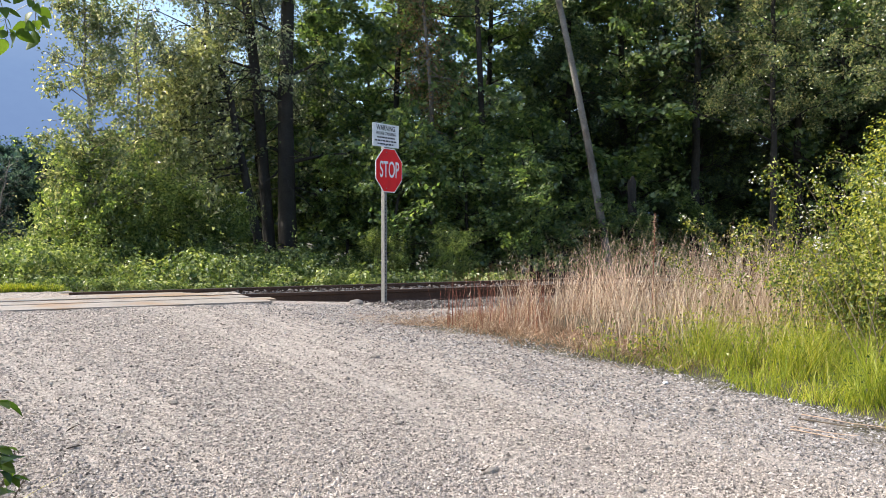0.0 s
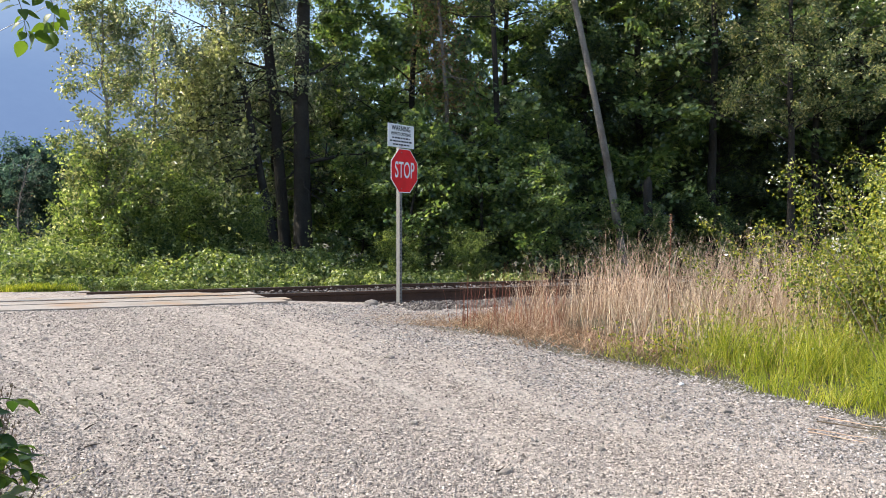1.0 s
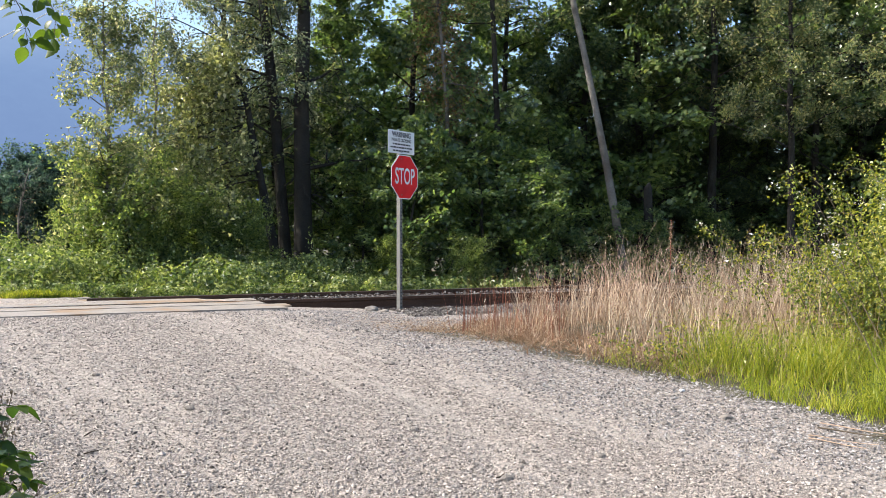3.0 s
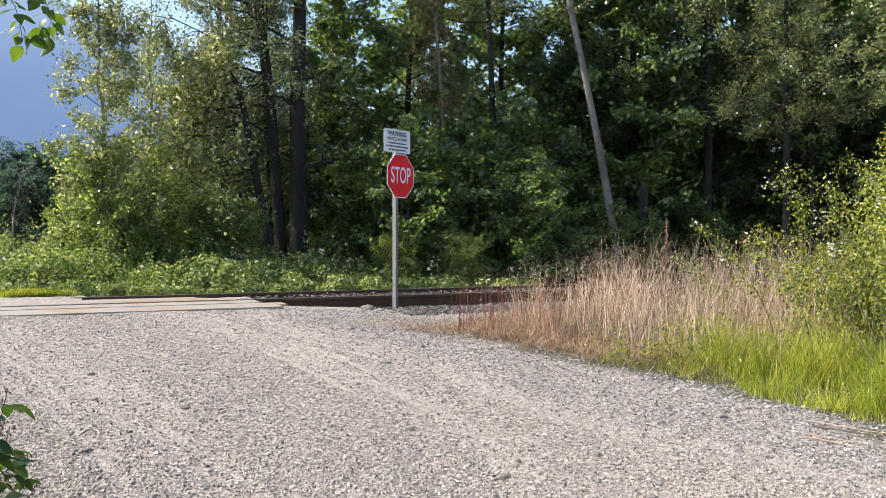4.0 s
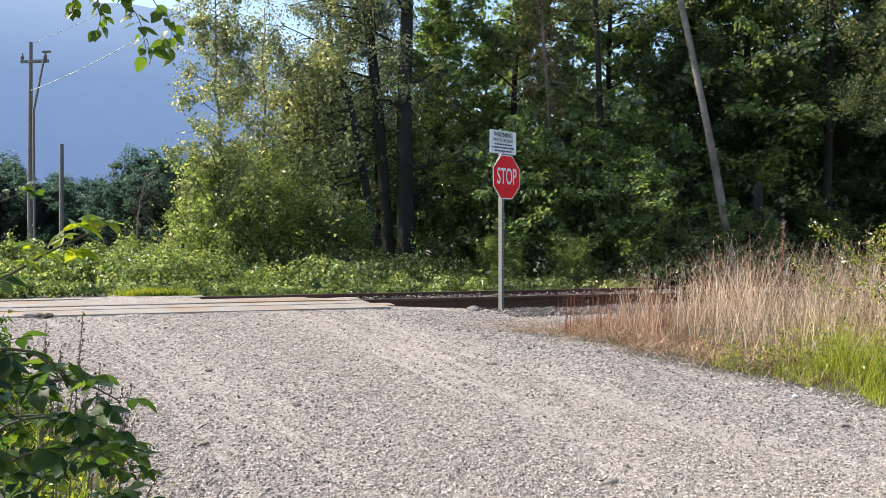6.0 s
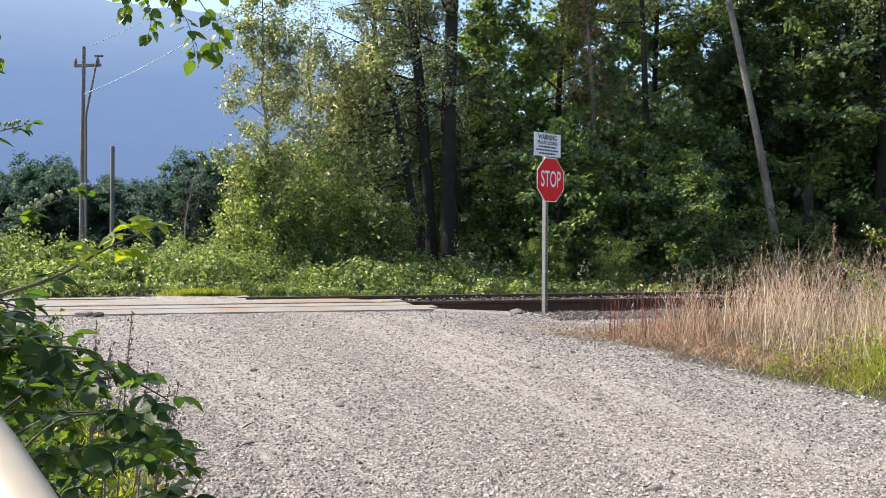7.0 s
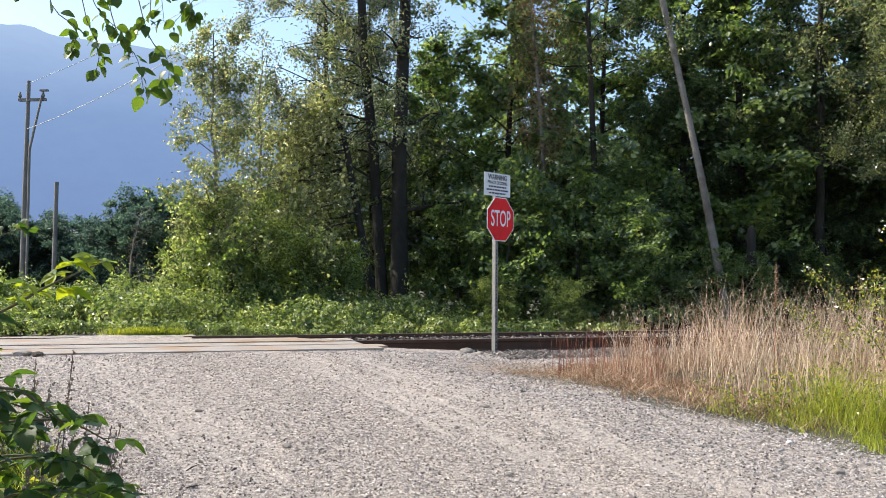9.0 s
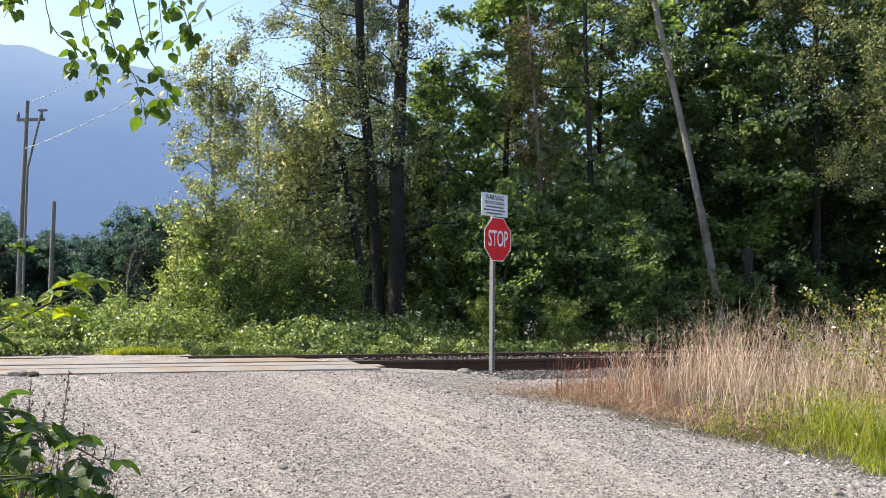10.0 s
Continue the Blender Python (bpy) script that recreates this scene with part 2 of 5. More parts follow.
def blades(geo, base, height, rng, width=0.006, lean=0.25, bend=0.3, heading=None, segs=3):
    """Grass blades: tapering ribbons that bend over, each its own island."""
    n = len(base)
    height = np.broadcast_to(height, n) * rng.uniform(0.6, 1.15, n)
    az = rng.uniform(0, 2 * math.pi, n) if heading is None else rng.normal(heading, 0.8, n)
    out = np.stack([np.cos(az), np.sin(az), 0 * az], -1)
    wide = np.stack([-np.sin(az), np.cos(az), 0 * az], -1)
    turn = rng.uniform(0, 2 * math.pi, n)
    wide = wide * np.cos(turn)[:, None] + out * np.sin(turn)[:, None]
    l = rng.normal(lean, lean * 0.6, n)[:, None]
    b = np.abs(rng.normal(bend, bend * 0.6, n))[:, None]
    rows = []
    for k in range(segs + 1):
        t = k / segs
        c = base + out * (l * t + b * t * t) * height[:, None] + np.array([0, 0, 1.0]) * (t - 0.35 * b * t * t) * height[:, None]
        w = width * (1 - t * 0.85) * 0.5 * np.ones((n, 1))
        rows += [c - wide * w, c + wide * w]
    v = np.stack(rows, 1)
    m = 2 * (segs + 1)
    bi = np.arange(n)[:, None] * m
    f = np.concatenate([bi + [2 * k, 2 * k + 1, 2 * k + 3, 2 * k + 2] for k in range(segs)])
    return geo.add(v, f)


def stones(geo, pos, size, rng, flat=0.6):
    """Angular stones: squashed, skewed octahedra."""
    n = len(pos)
    o = np.array([(1, 0, 0), (-1, 0, 0), (0, 1, 0), (0, -1, 0), (0, 0, 1), (0, 0, -1)], float)
    v = o[None] * (size * rng.uniform(0.5, 1.3, (n,)))[:, None, None] * rng.uniform(0.6, 1.2, (n, 6, 1)) * 0.5
    v = v + rng.normal(0, 0.12, (n, 6, 3)) * np.asarray(size).reshape(-1, 1, 1)
    v[:, :, 2] *= flat
    a = rng.uniform(0, 6.3, n)
    c, s = np.cos(a)[:, None], np.sin(a)[:, None]
    v = np.stack([v[..., 0] * c - v[..., 1] * s, v[..., 0] * s + v[..., 1] * c, v[..., 2]], -1) + pos[:, None]
    f = np.array([(0, 2, 4), (2, 1, 4), (1, 3, 4), (3, 0, 4), (2, 0, 5), (1, 2, 5), (3, 1, 5), (0, 3, 5)])
    return geo.add(v, (np.arange(n)[:, None, None] * 6 + f).reshape(-1, 3))


def noise2(x, y, scale, seed=0.0):
    """Smooth cheap noise of arrays, about -1 to 1."""
    x, y = x * scale + seed, y * scale - seed * 0.7
    return (np.sin(x + 1.7 * np.sin(0.8 * y + seed)) + np.sin(1.3 * y + 1.5 * np.sin(0.9 * x)) + np.sin(0.7 * (x + y) + 2.1 * np.sin(0.6 * x - 0.5 * y))) / 3


# ---------------------------------------------------------------- ground
# The track runs along (UX, UY); s is the distance across it, a the distance along it.
UX, UY = 0.9063, 0.4226
RAIL_NEAR, RAIL_FAR, RAIL_TOP_Z = 12.35, 13.85, 0.593


def smooth(v):
    v = np.clip(v, 0, 1)
    return v * v * (3 - 2 * v)


def along(x, y):
    return UX * x + UY * y, -UY * x + UX * y


def place(a, s):
    return a * UX - s * UY, a * UY + s * UX


def ground_height(x, y):
    """The gravel ramp that climbs to the crossing, its shoulder, and the lower land beyond."""
    a, s = along(x, y)
    z = 0.57 * smooth((s - 2.5) / 8.3)
    z = z - 0.11 * smooth((a - 2.6) / 2.0) * np.clip((s - 7) / 3, 0, 1)
    beyond = smooth((s - 15.0) / 3)
    z = z - 0.13 * smooth((s - 11.4) / 0.35) * smooth((a - 2.7) / 0.3)
    z = z - 0.1 * smooth((s - 13.2) / 0.15) * smooth((a - 0.3) / 0.4) * (1 - smooth((a - 2.7) / 0.3))
    return z - 0.25 * beyond - 1.2 * smooth((s - 24) / 40)


def verge_line(y):
    """x of the edge between the gravel and the grown verge at y."""
    wave = 0.1 * np.sin(5.1 * y) + 0.07 * np.sin(12.7 * y + 1) + 0.05 * np.sin(29.0 * y + 2)
    return wave + np.interp(y, [2.0, 3.5, 6.19, 7.25, 8.17, 9.0, 9.96, 10.6, 11.2], [6.0, 4.7, 3.15, 2.5, 1.5, 0.5, -0.3, 0.1, 0.9])


def left_line(y):
    """x of the gravel's edge on the bramble side at y."""
    return np.interp(y, [-5, 0, 3.0, 4.6, 6.0, 8.0, 10.0], [-1.6, -1.6, -2.0, -2.7, -4.4, -6.6, -8.2])


def spaced(lo, hi, near_lo, near_hi, step, far):
    near = np.arange(near_lo, near_hi + step, step)
    grow = np.cumsum(step * 1.28 ** np.arange(1, far))
    a = near_lo - grow[::-1]
    b = near[-1] + grow
    return np.concatenate([a[a > lo], near, b[b < hi]])


gx, gy = spaced(-4000, 4000, -9, 6, 0.06, 48), spaced(-4000, 4000, 2, 15, 0.06, 48)
X, Y = np.meshgrid(gx, gy)
Z = ground_height(X, Y)
close = np.exp(-((np.hypot(X, Y) / 30) ** 4))
Z += close * (0.018 * noise2(X, Y, 1.3, 2.0) + 0.012 * noise2(X, Y, 4.1, 5.0) + 0.006 * noise2(X, Y, 11.0, 1.0))
# wheel tracks that swing round from the road to the crossing
TRACKS = [([3.0, 4.6, 5.0, 5.7, 6.7, 8.2, 10.1, 12.0], [2.6, 1.15, 0.9, 0.3, -0.35, -1.55, -3.25, -4.9], 0.3),
          ([3.0, 4.6, 5.4, 6.3, 7.2, 8.4, 9.6, 12.0], [5.2, 3.2, 2.2, 1.1, 0.25, -0.9, -1.9, -3.6], 0.28),
          ([3.0, 4.5, 5.4, 6.8, 8.5, 10.5], [-0.2, -1.1, -1.75, -3.0, -4.6, -6.4], 0.5)]


def tracked(x, y):
    """How worn the ground is by wheels, 0 to 1: broad bands with narrow tyre lines in them, broken here and there."""
    worn = np.zeros_like(x)
    for i, (ys, xs, wide) in enumerate(TRACKS):
        off = x - np.interp(y, ys, xs)
        worn = np.maximum(worn, 0.55 * np.exp(-((off / wide) ** 2)) * (0.6 + 0.4 * noise2(x, y, 2.1, 3.0 + i)))
        for shift in (-0.62, -0.3, -0.02, 0.24, 0.55):
            line = np.exp(-(((off - shift * wide * 1.6 - 0.03 * np.sin(3 * y + 5 * shift)) / 0.05) ** 2))
            worn = np.maximum(worn, line * np.clip(0.45 + 0.8 * noise2(x, y, 1.5, 7.0 * shift + i), 0, 1))
    return np.clip(worn, 0, 1)


A, S = along(X, Y)
Z -= 0.05 * np.exp(-(((X - 0.2 - 0.25 * (5.3 - Y)) / 0.06) ** 2) - ((Y - 5.3) / 0.17) ** 2)
Z -= close * 0.022 * tracked(X, Y) * smooth((10.5 - Y) / 2) * smooth((Y - 2) / 2)
ny, nx = X.shape
ii, jj = np.meshgrid(np.arange(ny - 1), np.arange(nx - 1), indexing="ij")
q = (ii * nx + jj).ravel()
gg = Geo().add(np.stack([X, Y, Z], -1), np.stack([q, q + 1, q + nx + 1, q + nx], -1))
bare = smooth((verge_line(Y) - X + 0.25 * noise2(X, Y, 2.5, 3.0)) / 0.35) * smooth((X - left_line(Y) + 0.3 * noise2(X, Y, 2.2, 7.0)) / 0.4)
bare = np.maximum(bare * (S < 15.6), (S > 10.9) * (S < 15.4) * 1.0) * (np.hypot(X, Y) < 60)
packed = tracked(X, Y)

GROUND, nt, bsdf, out = material("grey_road_gravel")
tc = nt.nodes.new("ShaderNodeTexCoord")
v1 = node(nt, "ShaderNodeTexVoronoi", Scale=95.0)
v2 = node(nt, "ShaderNodeTexVoronoi", Scale=48.0)
n1 = node(nt, "ShaderNodeTexNoise", Scale=0.9, Detail=5.0)
n2 = node(nt, "ShaderNodeTexNoise", Scale=70.0, Detail=4.0)
for n in (v1, v2, n1, n2):
    nt.links.new(tc.outputs["Object"], n.inputs["Vector"])
g1 = ramp(nt, v1.outputs["Color"], [(0.0, (0.07, 0.059, 0.05)), (0.3, (0.25, 0.213, 0.182)), (0.6, (0.34, 0.293, 0.25)), (1.0, (0.6, 0.525, 0.45))]).outputs["Color"]
g2 = ramp(nt, v2.outputs["Color"], [(0.0, (0.05, 0.043, 0.037)), (0.4, (0.25, 0.215, 0.186)), (1.0, (0.56, 0.49, 0.42))]).outputs["Color"]
# Noise varies the gravel tone and paints the shade of pits between stones.
pit_noise = node(nt, "ShaderNodeTexNoise", Scale=22.0, Detail=3.0, Roughness=0.7)
nt.links.new(tc.outputs["Object"], pit_noise.inputs["Vector"])
patch = ramp(nt, pit_noise.outputs["Fac"], [(0.37, (0.48, 0.47, 0.46)), (0.5, (1.05, 1.04, 1.04)), (0.64, (1.32, 1.31, 1.29))]).outputs["Color"]
gravel = mixed(nt, 1.0, mixed(nt, 0.5, g1, g2), patch, "MULTIPLY")
tan = ramp(nt, n2.outputs["Fac"], [(0.25, (0.31, 0.27, 0.235)), (0.75, (0.53, 0.47, 0.41))]).outputs["Color"]
packed_at = nt.nodes.new("ShaderNodeAttribute")
packed_at.attribute_name = "packed"
pm = nt.nodes.new("ShaderNodeMath")
pm.operation = "MULTIPLY"
nt.links.new(packed_at.outputs["Fac"], pm.inputs[0])
nt.links.new(ramp(nt, n1.outputs["Fac"], [(0.3, (0.35, 0.35, 0.35)), (0.65, (0.85, 0.85, 0.85))]).outputs["Color"], pm.inputs[1])
road = mixed(nt, pm.outputs[0], gravel, tan)
soil = ramp(nt, n2.outputs["Fac"], [(0.3, (0.05, 0.045, 0.025)), (0.7, (0.13, 0.115, 0.06))]).outputs["Color"]
bare_at = nt.nodes.new("ShaderNodeAttribute")
bare_at.attribute_name = "bare"
nt.links.new(mixed(nt, bare_at.outputs["Fac"], soil, road), bsdf.inputs["Base Color"])
bsdf.inputs["Roughness"].default_value = 0.9
bp = node(nt, "ShaderNodeBump", Strength=1.0, Distance=0.012)
nt.links.new(v1.outputs["Distance"], bp.inputs["Height"])
bp.invert = True
nt.links.new(bp.outputs["Normal"], bsdf.inputs["Normal"])

gmesh = gg.mesh("ground", GROUND, True)
for key, data in (("bare", bare), ("packed", packed)):
    gmesh.attributes.new(key, "FLOAT", "POINT").data.foreach_set("value", data.astype(np.float32).ravel())
tagged(new("ground", gmesh), "grey gravel road ramp with pale wheel tracks, soil beyond", "ground", kind="structure")


def surface(x, y):
    """Height of the built ground sheet."""
    x, y = np.asarray(x, float), np.asarray(y, float)
    i = np.clip(np.searchsorted(gx, x) - 1, 0, len(gx) - 2)
    j = np.clip(np.searchsorted(gy, y) - 1, 0, len(gy) - 2)
    u, w = (x - gx[i]) / (gx[i + 1] - gx[i]), (y - gy[j]) / (gy[j + 1] - gy[j])
    return (Z[j, i] * (1 - u) + Z[j, i + 1] * u) * (1 - w) + (Z[j + 1, i] * (1 - u) + Z[j + 1, i + 1] * u) * w


def stone_material(name, stops):
    m, nt, bsdf, out = material(name)
    geo = nt.nodes.new("ShaderNodeNewGeometry")
    nt.links.new(ramp(nt, geo.outputs["Random Per Island"], stops).outputs["Color"], bsdf.inputs["Base Color"])
    bsdf.inputs["Roughness"].default_value = 0.85
    return m


STONE = stone_material("crushed_stone", [(0.0, (0.06, 0.051, 0.044)), (0.25, (0.25, 0.214, 0.184)), (0.75, (0.44, 0.383, 0.33)), (1.0, (0.55, 0.49, 0.43))])
GREY_STONE = stone_material("grey_crushed_stone", [(0.0, (0.045, 0.041, 0.039)), (0.35, (0.19, 0.175, 0.164)), (0.8, (0.36, 0.333, 0.312)), (1.0, (0.5, 0.468, 0.44))])
BALLAST = stone_material("ballast_stone", [(0.0, (0.05, 0.042, 0.037)), (0.6, (0.125, 0.106, 0.092)), (1.0, (0.3, 0.265, 0.235))])

rng = np.random.default_rng(4)
n = 260000
d = 4.2 + 8.5 * rng.uniform(0, 1, n) ** 1.5
az = np.radians(rng.uniform(-40, 32, n))
px, py = d * np.sin(az), d * np.cos(az)
aa, ss = along(px, py)
keep = (px < verge_line(py) + 0.15) & (px > left_line(py) - 0.3) & (ss < 11.0)
keep &= rng.uniform(0, 1, n) < 1 - 0.8 * tracked(px, py)
px, py = px[keep], py[keep]
sz = 0.0075 + 0.0175 * rng.uniform(0, 1, len(px)) ** 2.5 + 0.018 * (rng.uniform(0, 1, len(px)) > 0.996)
# the outer side of the bend keeps its coarser grey stone, the driven part is tan
outer = px > np.interp(py, TRACKS[1][0], TRACKS[1][1]) + 0.1 + rng.normal(0, 0.4, len(px))
for mat, pick, text in ((STONE, ~outer, "loose tan-grey crushed gravel strewn over the road"), (GREY_STONE, outer, "coarser loose grey gravel along the outer bend")):
    p_, s_ = np.stack([px, py, surface(px, py) + sz * 0.18], -1)[pick], (sz * np.where(outer, 1.12, 1.0))[pick]
    tagged(part("gravel", stones(Geo(), p_, s_, rng, 0.7), mat), text, "gravel", kind="stuff")

# ---------------------------------------------------------------- railway
PROFILE = [(-0.07, 0), (0.07, 0), (0.07, 0.012), (0.02, 0.028), (0.009, 0.045), (0.009, 0.13), (0.036, 0.142), (0.036, 0.176), (0.028, 0.184),
           (-0.028, 0.184), (-0.036, 0.176), (-0.036, 0.142), (-0.009, 0.13), (-0.009, 0.045), (-0.02, 0.028), (-0.07, 0.012)]


def rail(s, top):
    g = Geo()
    ends = []
    for a in (-90.0, 90.0):
        x, y = place(a, s)
        ends.append([(x - UY * o, y + UX * o, top - 0.184 + h) for o, h in PROFILE])
    m = len(PROFILE)
    g.add(ends[0] + ends[1], [(k, (k + 1) % m, m + (k + 1) % m, m + k) for k in range(m)])
    me = g.mesh("rail", [STEEL_RUST, RAIL_TOP])
    me.polygons[8].material_index = 1
    ob = new("rail", me)
    return tagged(ob, "rust-brown steel rail with a worn bright top", "rail", group="rails of the track")


rail(RAIL_NEAR, RAIL_TOP_Z)
rail(RAIL_FAR, RAIL_TOP_Z - 0.01)

tie_mesh = Geo().box(-0.115, 0.115, -1.3, 1.3, -0.17, 0).mesh("tie", TIE_WOOD)
tie = tagged(new("railway_tie", tie_mesh), "dark creosoted wooden railway tie bedded in ballast", "railway tie", group="ties of the track")
heading = math.degrees(math.atan2(UY, UX))
tie_x, tie_y = place(2.9, 13.1)
tie.matrix_basis = pose(tie_x, tie_y, 0.395, 0, 0, heading)
for k in range(1, 30):
    x, y = place(2.9 + 0.56 * k, 13.1 + 0.02 * math.sin(k * 2.3))
    copy_thing(tie, pose(x, y, 0.395, 0, 0, heading + math.sin(k * 1.7)))

n = 36000
ba, bs = rng.uniform(2.75, 24, n), rng.uniform(10.7, 15.6, n)
near_side = rng.uniform(0, 1, n) < 0.4
bs[near_side] = rng.uniform(10.45, 12.2, near_side.sum())
by_sign = near_side & (rng.uniform(0, 1, n) < 0.6)
ba[by_sign] = rng.uniform(4.2, 7.6, by_sign.sum())
k = (bs > 12.4) | (ba > 4.4 + 0.35 * rng.normal(size=n)) & (bs < 12.25)
ba, bs = ba[k], bs[k]
n = len(ba)
bx, by = place(ba, bs)
bz = surface(bx, by)
inner = (bs > 12.45) & (bs < 13.75)
bz = np.where(inner, 0.485 + 0.035 * np.clip((bs - 12.45) / 0.5, 0, 1), np.where((bs > 11.55) & (bs < 12.4), 0.31, np.where((bs > 13.75) & (bs < 15.2), 0.375, bz)))
sz = rng.uniform(0.025, 0.055, n)
tagged(part("ballast", stones(Geo(), np.stack([bx, by, bz + rng.uniform(-0.01, 0.03, n)], -1), sz, rng, 0.8), BALLAST), "grey crushed-rock ballast round the ties and rails", "ballast", kind="stuff")
# packed bed under the loose ballast
bed = Geo()
for s0, s1, z0 in ((12.45, 13.75, 0.478), (11.6, 12.2, 0.29), (14.0, 15.4, 0.4)):
    c = [place(2.6, s0), place(40, s0), place(40, s1), place(2.6, s1)]
    bed.add([(x, y, z0) for x, y in c] + [(x, y, z0 - 0.4) for x, y in c], [(0, 1, 2, 3), (0, 4, 5, 1), (1, 5, 6, 2), (2, 6, 7, 3), (3, 7, 4, 0)])
tagged(part("ballast_bed", bed, BALLAST), "packed grey ballast bed of the railway track", "ballast", kind="structure")

crossing = thing("level_crossing", (*place(-4, 13.0), 0.5), "worn dusty timber planks of a level crossing between rails", "level crossing")
bpy.context.view_layer.update()
inv = crossing.matrix_basis.inverted()
for k, (s0, s1, end) in enumerate([(11.0, 11.38, 2.75), (11.39, 11.77, 2.9), (11.78, 12.26, 2.65), (12.47, 12.83, 2.2), (12.84, 13.25, 2.0), (13.26, 13.72, 0.45), (13.96, 14.3, 0.55)]):
    g = Geo()
    top = RAIL_TOP_Z - 0.004 - 0.006 * (k in (1, 4)) - 0.012 * (s0 > 13)
    c = [place(-16, s0), place(end, s0), place(end + 0.05 * math.sin(k * 3), s1), place(-16, s1)]
    g.add([inv @ Vector((x, y, top)) for x, y in c] + [inv @ Vector((x, y, top - 0.2)) for x, y in c], [(0, 1, 2, 3), (0, 4, 5, 1), (1, 5, 6, 2), (2, 6, 7, 3), (3, 7, 4, 0)])
    part("plank", g, PLANK_WOOD, crossing)

# ---------------------------------------------------------------- the sign
SIGN = (-0.82, 12.28)
base_z = float(surface(*SIGN))
sign = thing("stop_sign", (*SIGN, base_z), "red octagonal stop sign and white plate on a steel post", "road sign", turn=56.5)
h0 = 2.955 - base_z
g = Geo()
w, t = 0.0285, 0.024
g.box(-w, w, -w, w, -0.5, h0 - 0.03)
post = part("post", g, GALVANISED, sign, "galvanised square steel post with punched holes")
ang = np.arange(8) * math.pi / 4


def disc(radius, depth):
    """A small round plug whose face looks along -y."""
    rim = [(radius * math.cos(q), 0.0, radius * math.sin(q)) for q in ang]
    return Geo().add(rim + [(x, depth, z) for x, y, z in rim], [(k, (k + 1) % 8, 8 + (k + 1) % 8, 8 + k) for k in range(8)]).add(rim, [tuple(range(8))])


# Dark discs on the post paint the shade inside its punched holes.
hole_mesh = disc(0.012, 0.002).mesh("hole", HOLE)
for k in range(28):
    z = 0.06 + 0.0508 * k
    part("hole", hole_mesh, HOLE, post).matrix_basis = pose(0, -w - 0.0008, z)
    part("hole", hole_mesh, HOLE, post).matrix_basis = pose(w + 0.0008, 0, z, 0, 0, 90)


def slab(outline, y0, y1):
    """A flat plate from an outline in x and z."""
    m = len(outline)
    return Geo().add([(x, y0, z) for x, z in outline], [list(range(m))]).add([(x, y1, z) for x, z in outline], [list(range(m))[::-1]]).add(
        [(x, y, z) for y in (y0, y1) for x, z in outline], [(k, m + k, m + (k + 1) % m, (k + 1) % m) for k in range(m)])


def octagon(across, cx, cz):
    r = across / 2 / math.cos(math.pi / 8)
    return [(cx + r * math.cos(math.pi / 8 + k * math.pi / 4), cz + r * math.sin(math.pi / 8 + k * math.pi / 4)) for k in range(8)]


def lettering(text, size, mat, parent, x, y, z, squeeze=1.0, weight=0.0, name="lettering"):
    c = bpy.data.curves.new("lettering", "FONT")
    c.body, c.size, c.align_x, c.align_y, c.extrude, c.offset = text, size, "CENTER", "CENTER", 0.0006, weight
    tmp = new("lettering", c)
    bpy.context.view_layer.update()
    me = bpy.data.meshes.new_from_object(tmp.evaluated_get(bpy.context.evaluated_depsgraph_get()))
    bpy.data.objects.remove(tmp)
    me.materials.append(mat)
    ob = part(name, me, mat, parent)
    ob.matrix_basis = pose(x, y, z, 90) @ Matrix.Diagonal((squeeze, 1, 1, 1))
    return ob


STOP_X, STOP_Z = 0.075, 2.315 - base_z
face = part("stop_face", slab(octagon(0.612, STOP_X, STOP_Z), -w - 0.006, -w - 0.002), SIGN_WHITE, sign, "white-edged octagonal aluminium plate")
part("red_field", slab(octagon(0.585, STOP_X, STOP_Z), -w - 0.009, -w - 0.0062), SIGN_RED, face, "red reflective sheeting")
lettering("STOP", 0.315, SIGN_WHITE, face, STOP_X, -w - 0.011, STOP_Z, 0.6, 0.003)
pz0, pz1 = 2.635 - base_z, 2.952 - base_z
plate = part("warning_plate", slab([(-0.3, pz0), (0.3, pz0), (0.3, pz1), (-0.3, pz1)], -w - 0.006, -w - 0.002), SIGN_WHITE, sign, "white rectangular plate with black lettering")
lettering("WARNING", 0.1, INK, plate, 0, -w - 0.0075, pz1 - 0.06, 0.88, 0.002)
lettering("PRIVATE CROSSING", 0.062, INK, plate, 0, -w - 0.0075, pz1 - 0.135, 0.82, 0.001)
g = Geo()
for k, wide in enumerate((0.2, 0.25, 0.19)):
    zz = pz1 - 0.19 - k * 0.045
    x = -wide
    while x < wide:
        l = 0.03 + 0.03 * abs(math.sin(17 * x + k * 5))
        g.add([(x, -w - 0.0075, zz - 0.011), (min(x + l, wide), -w - 0.0075, zz - 0.011), (min(x + l, wide), -w - 0.0075, zz + 0.011), (x, -w - 0.0075, zz + 0.011)], [(0, 1, 2, 3)])
        x += l + 0.014
part("small_print", g, INK, plate)
bolt_mesh = disc(0.008, 0.008).mesh("bolt", GALVANISED)
for bz_ in (pz1 - 0.025, pz0 + 0.02, STOP_Z + 0.25, STOP_Z - 0.25):
    part("bolt", bolt_mesh, GALVANISED, sign).matrix_basis = pose(0, -w - 0.014, bz_)

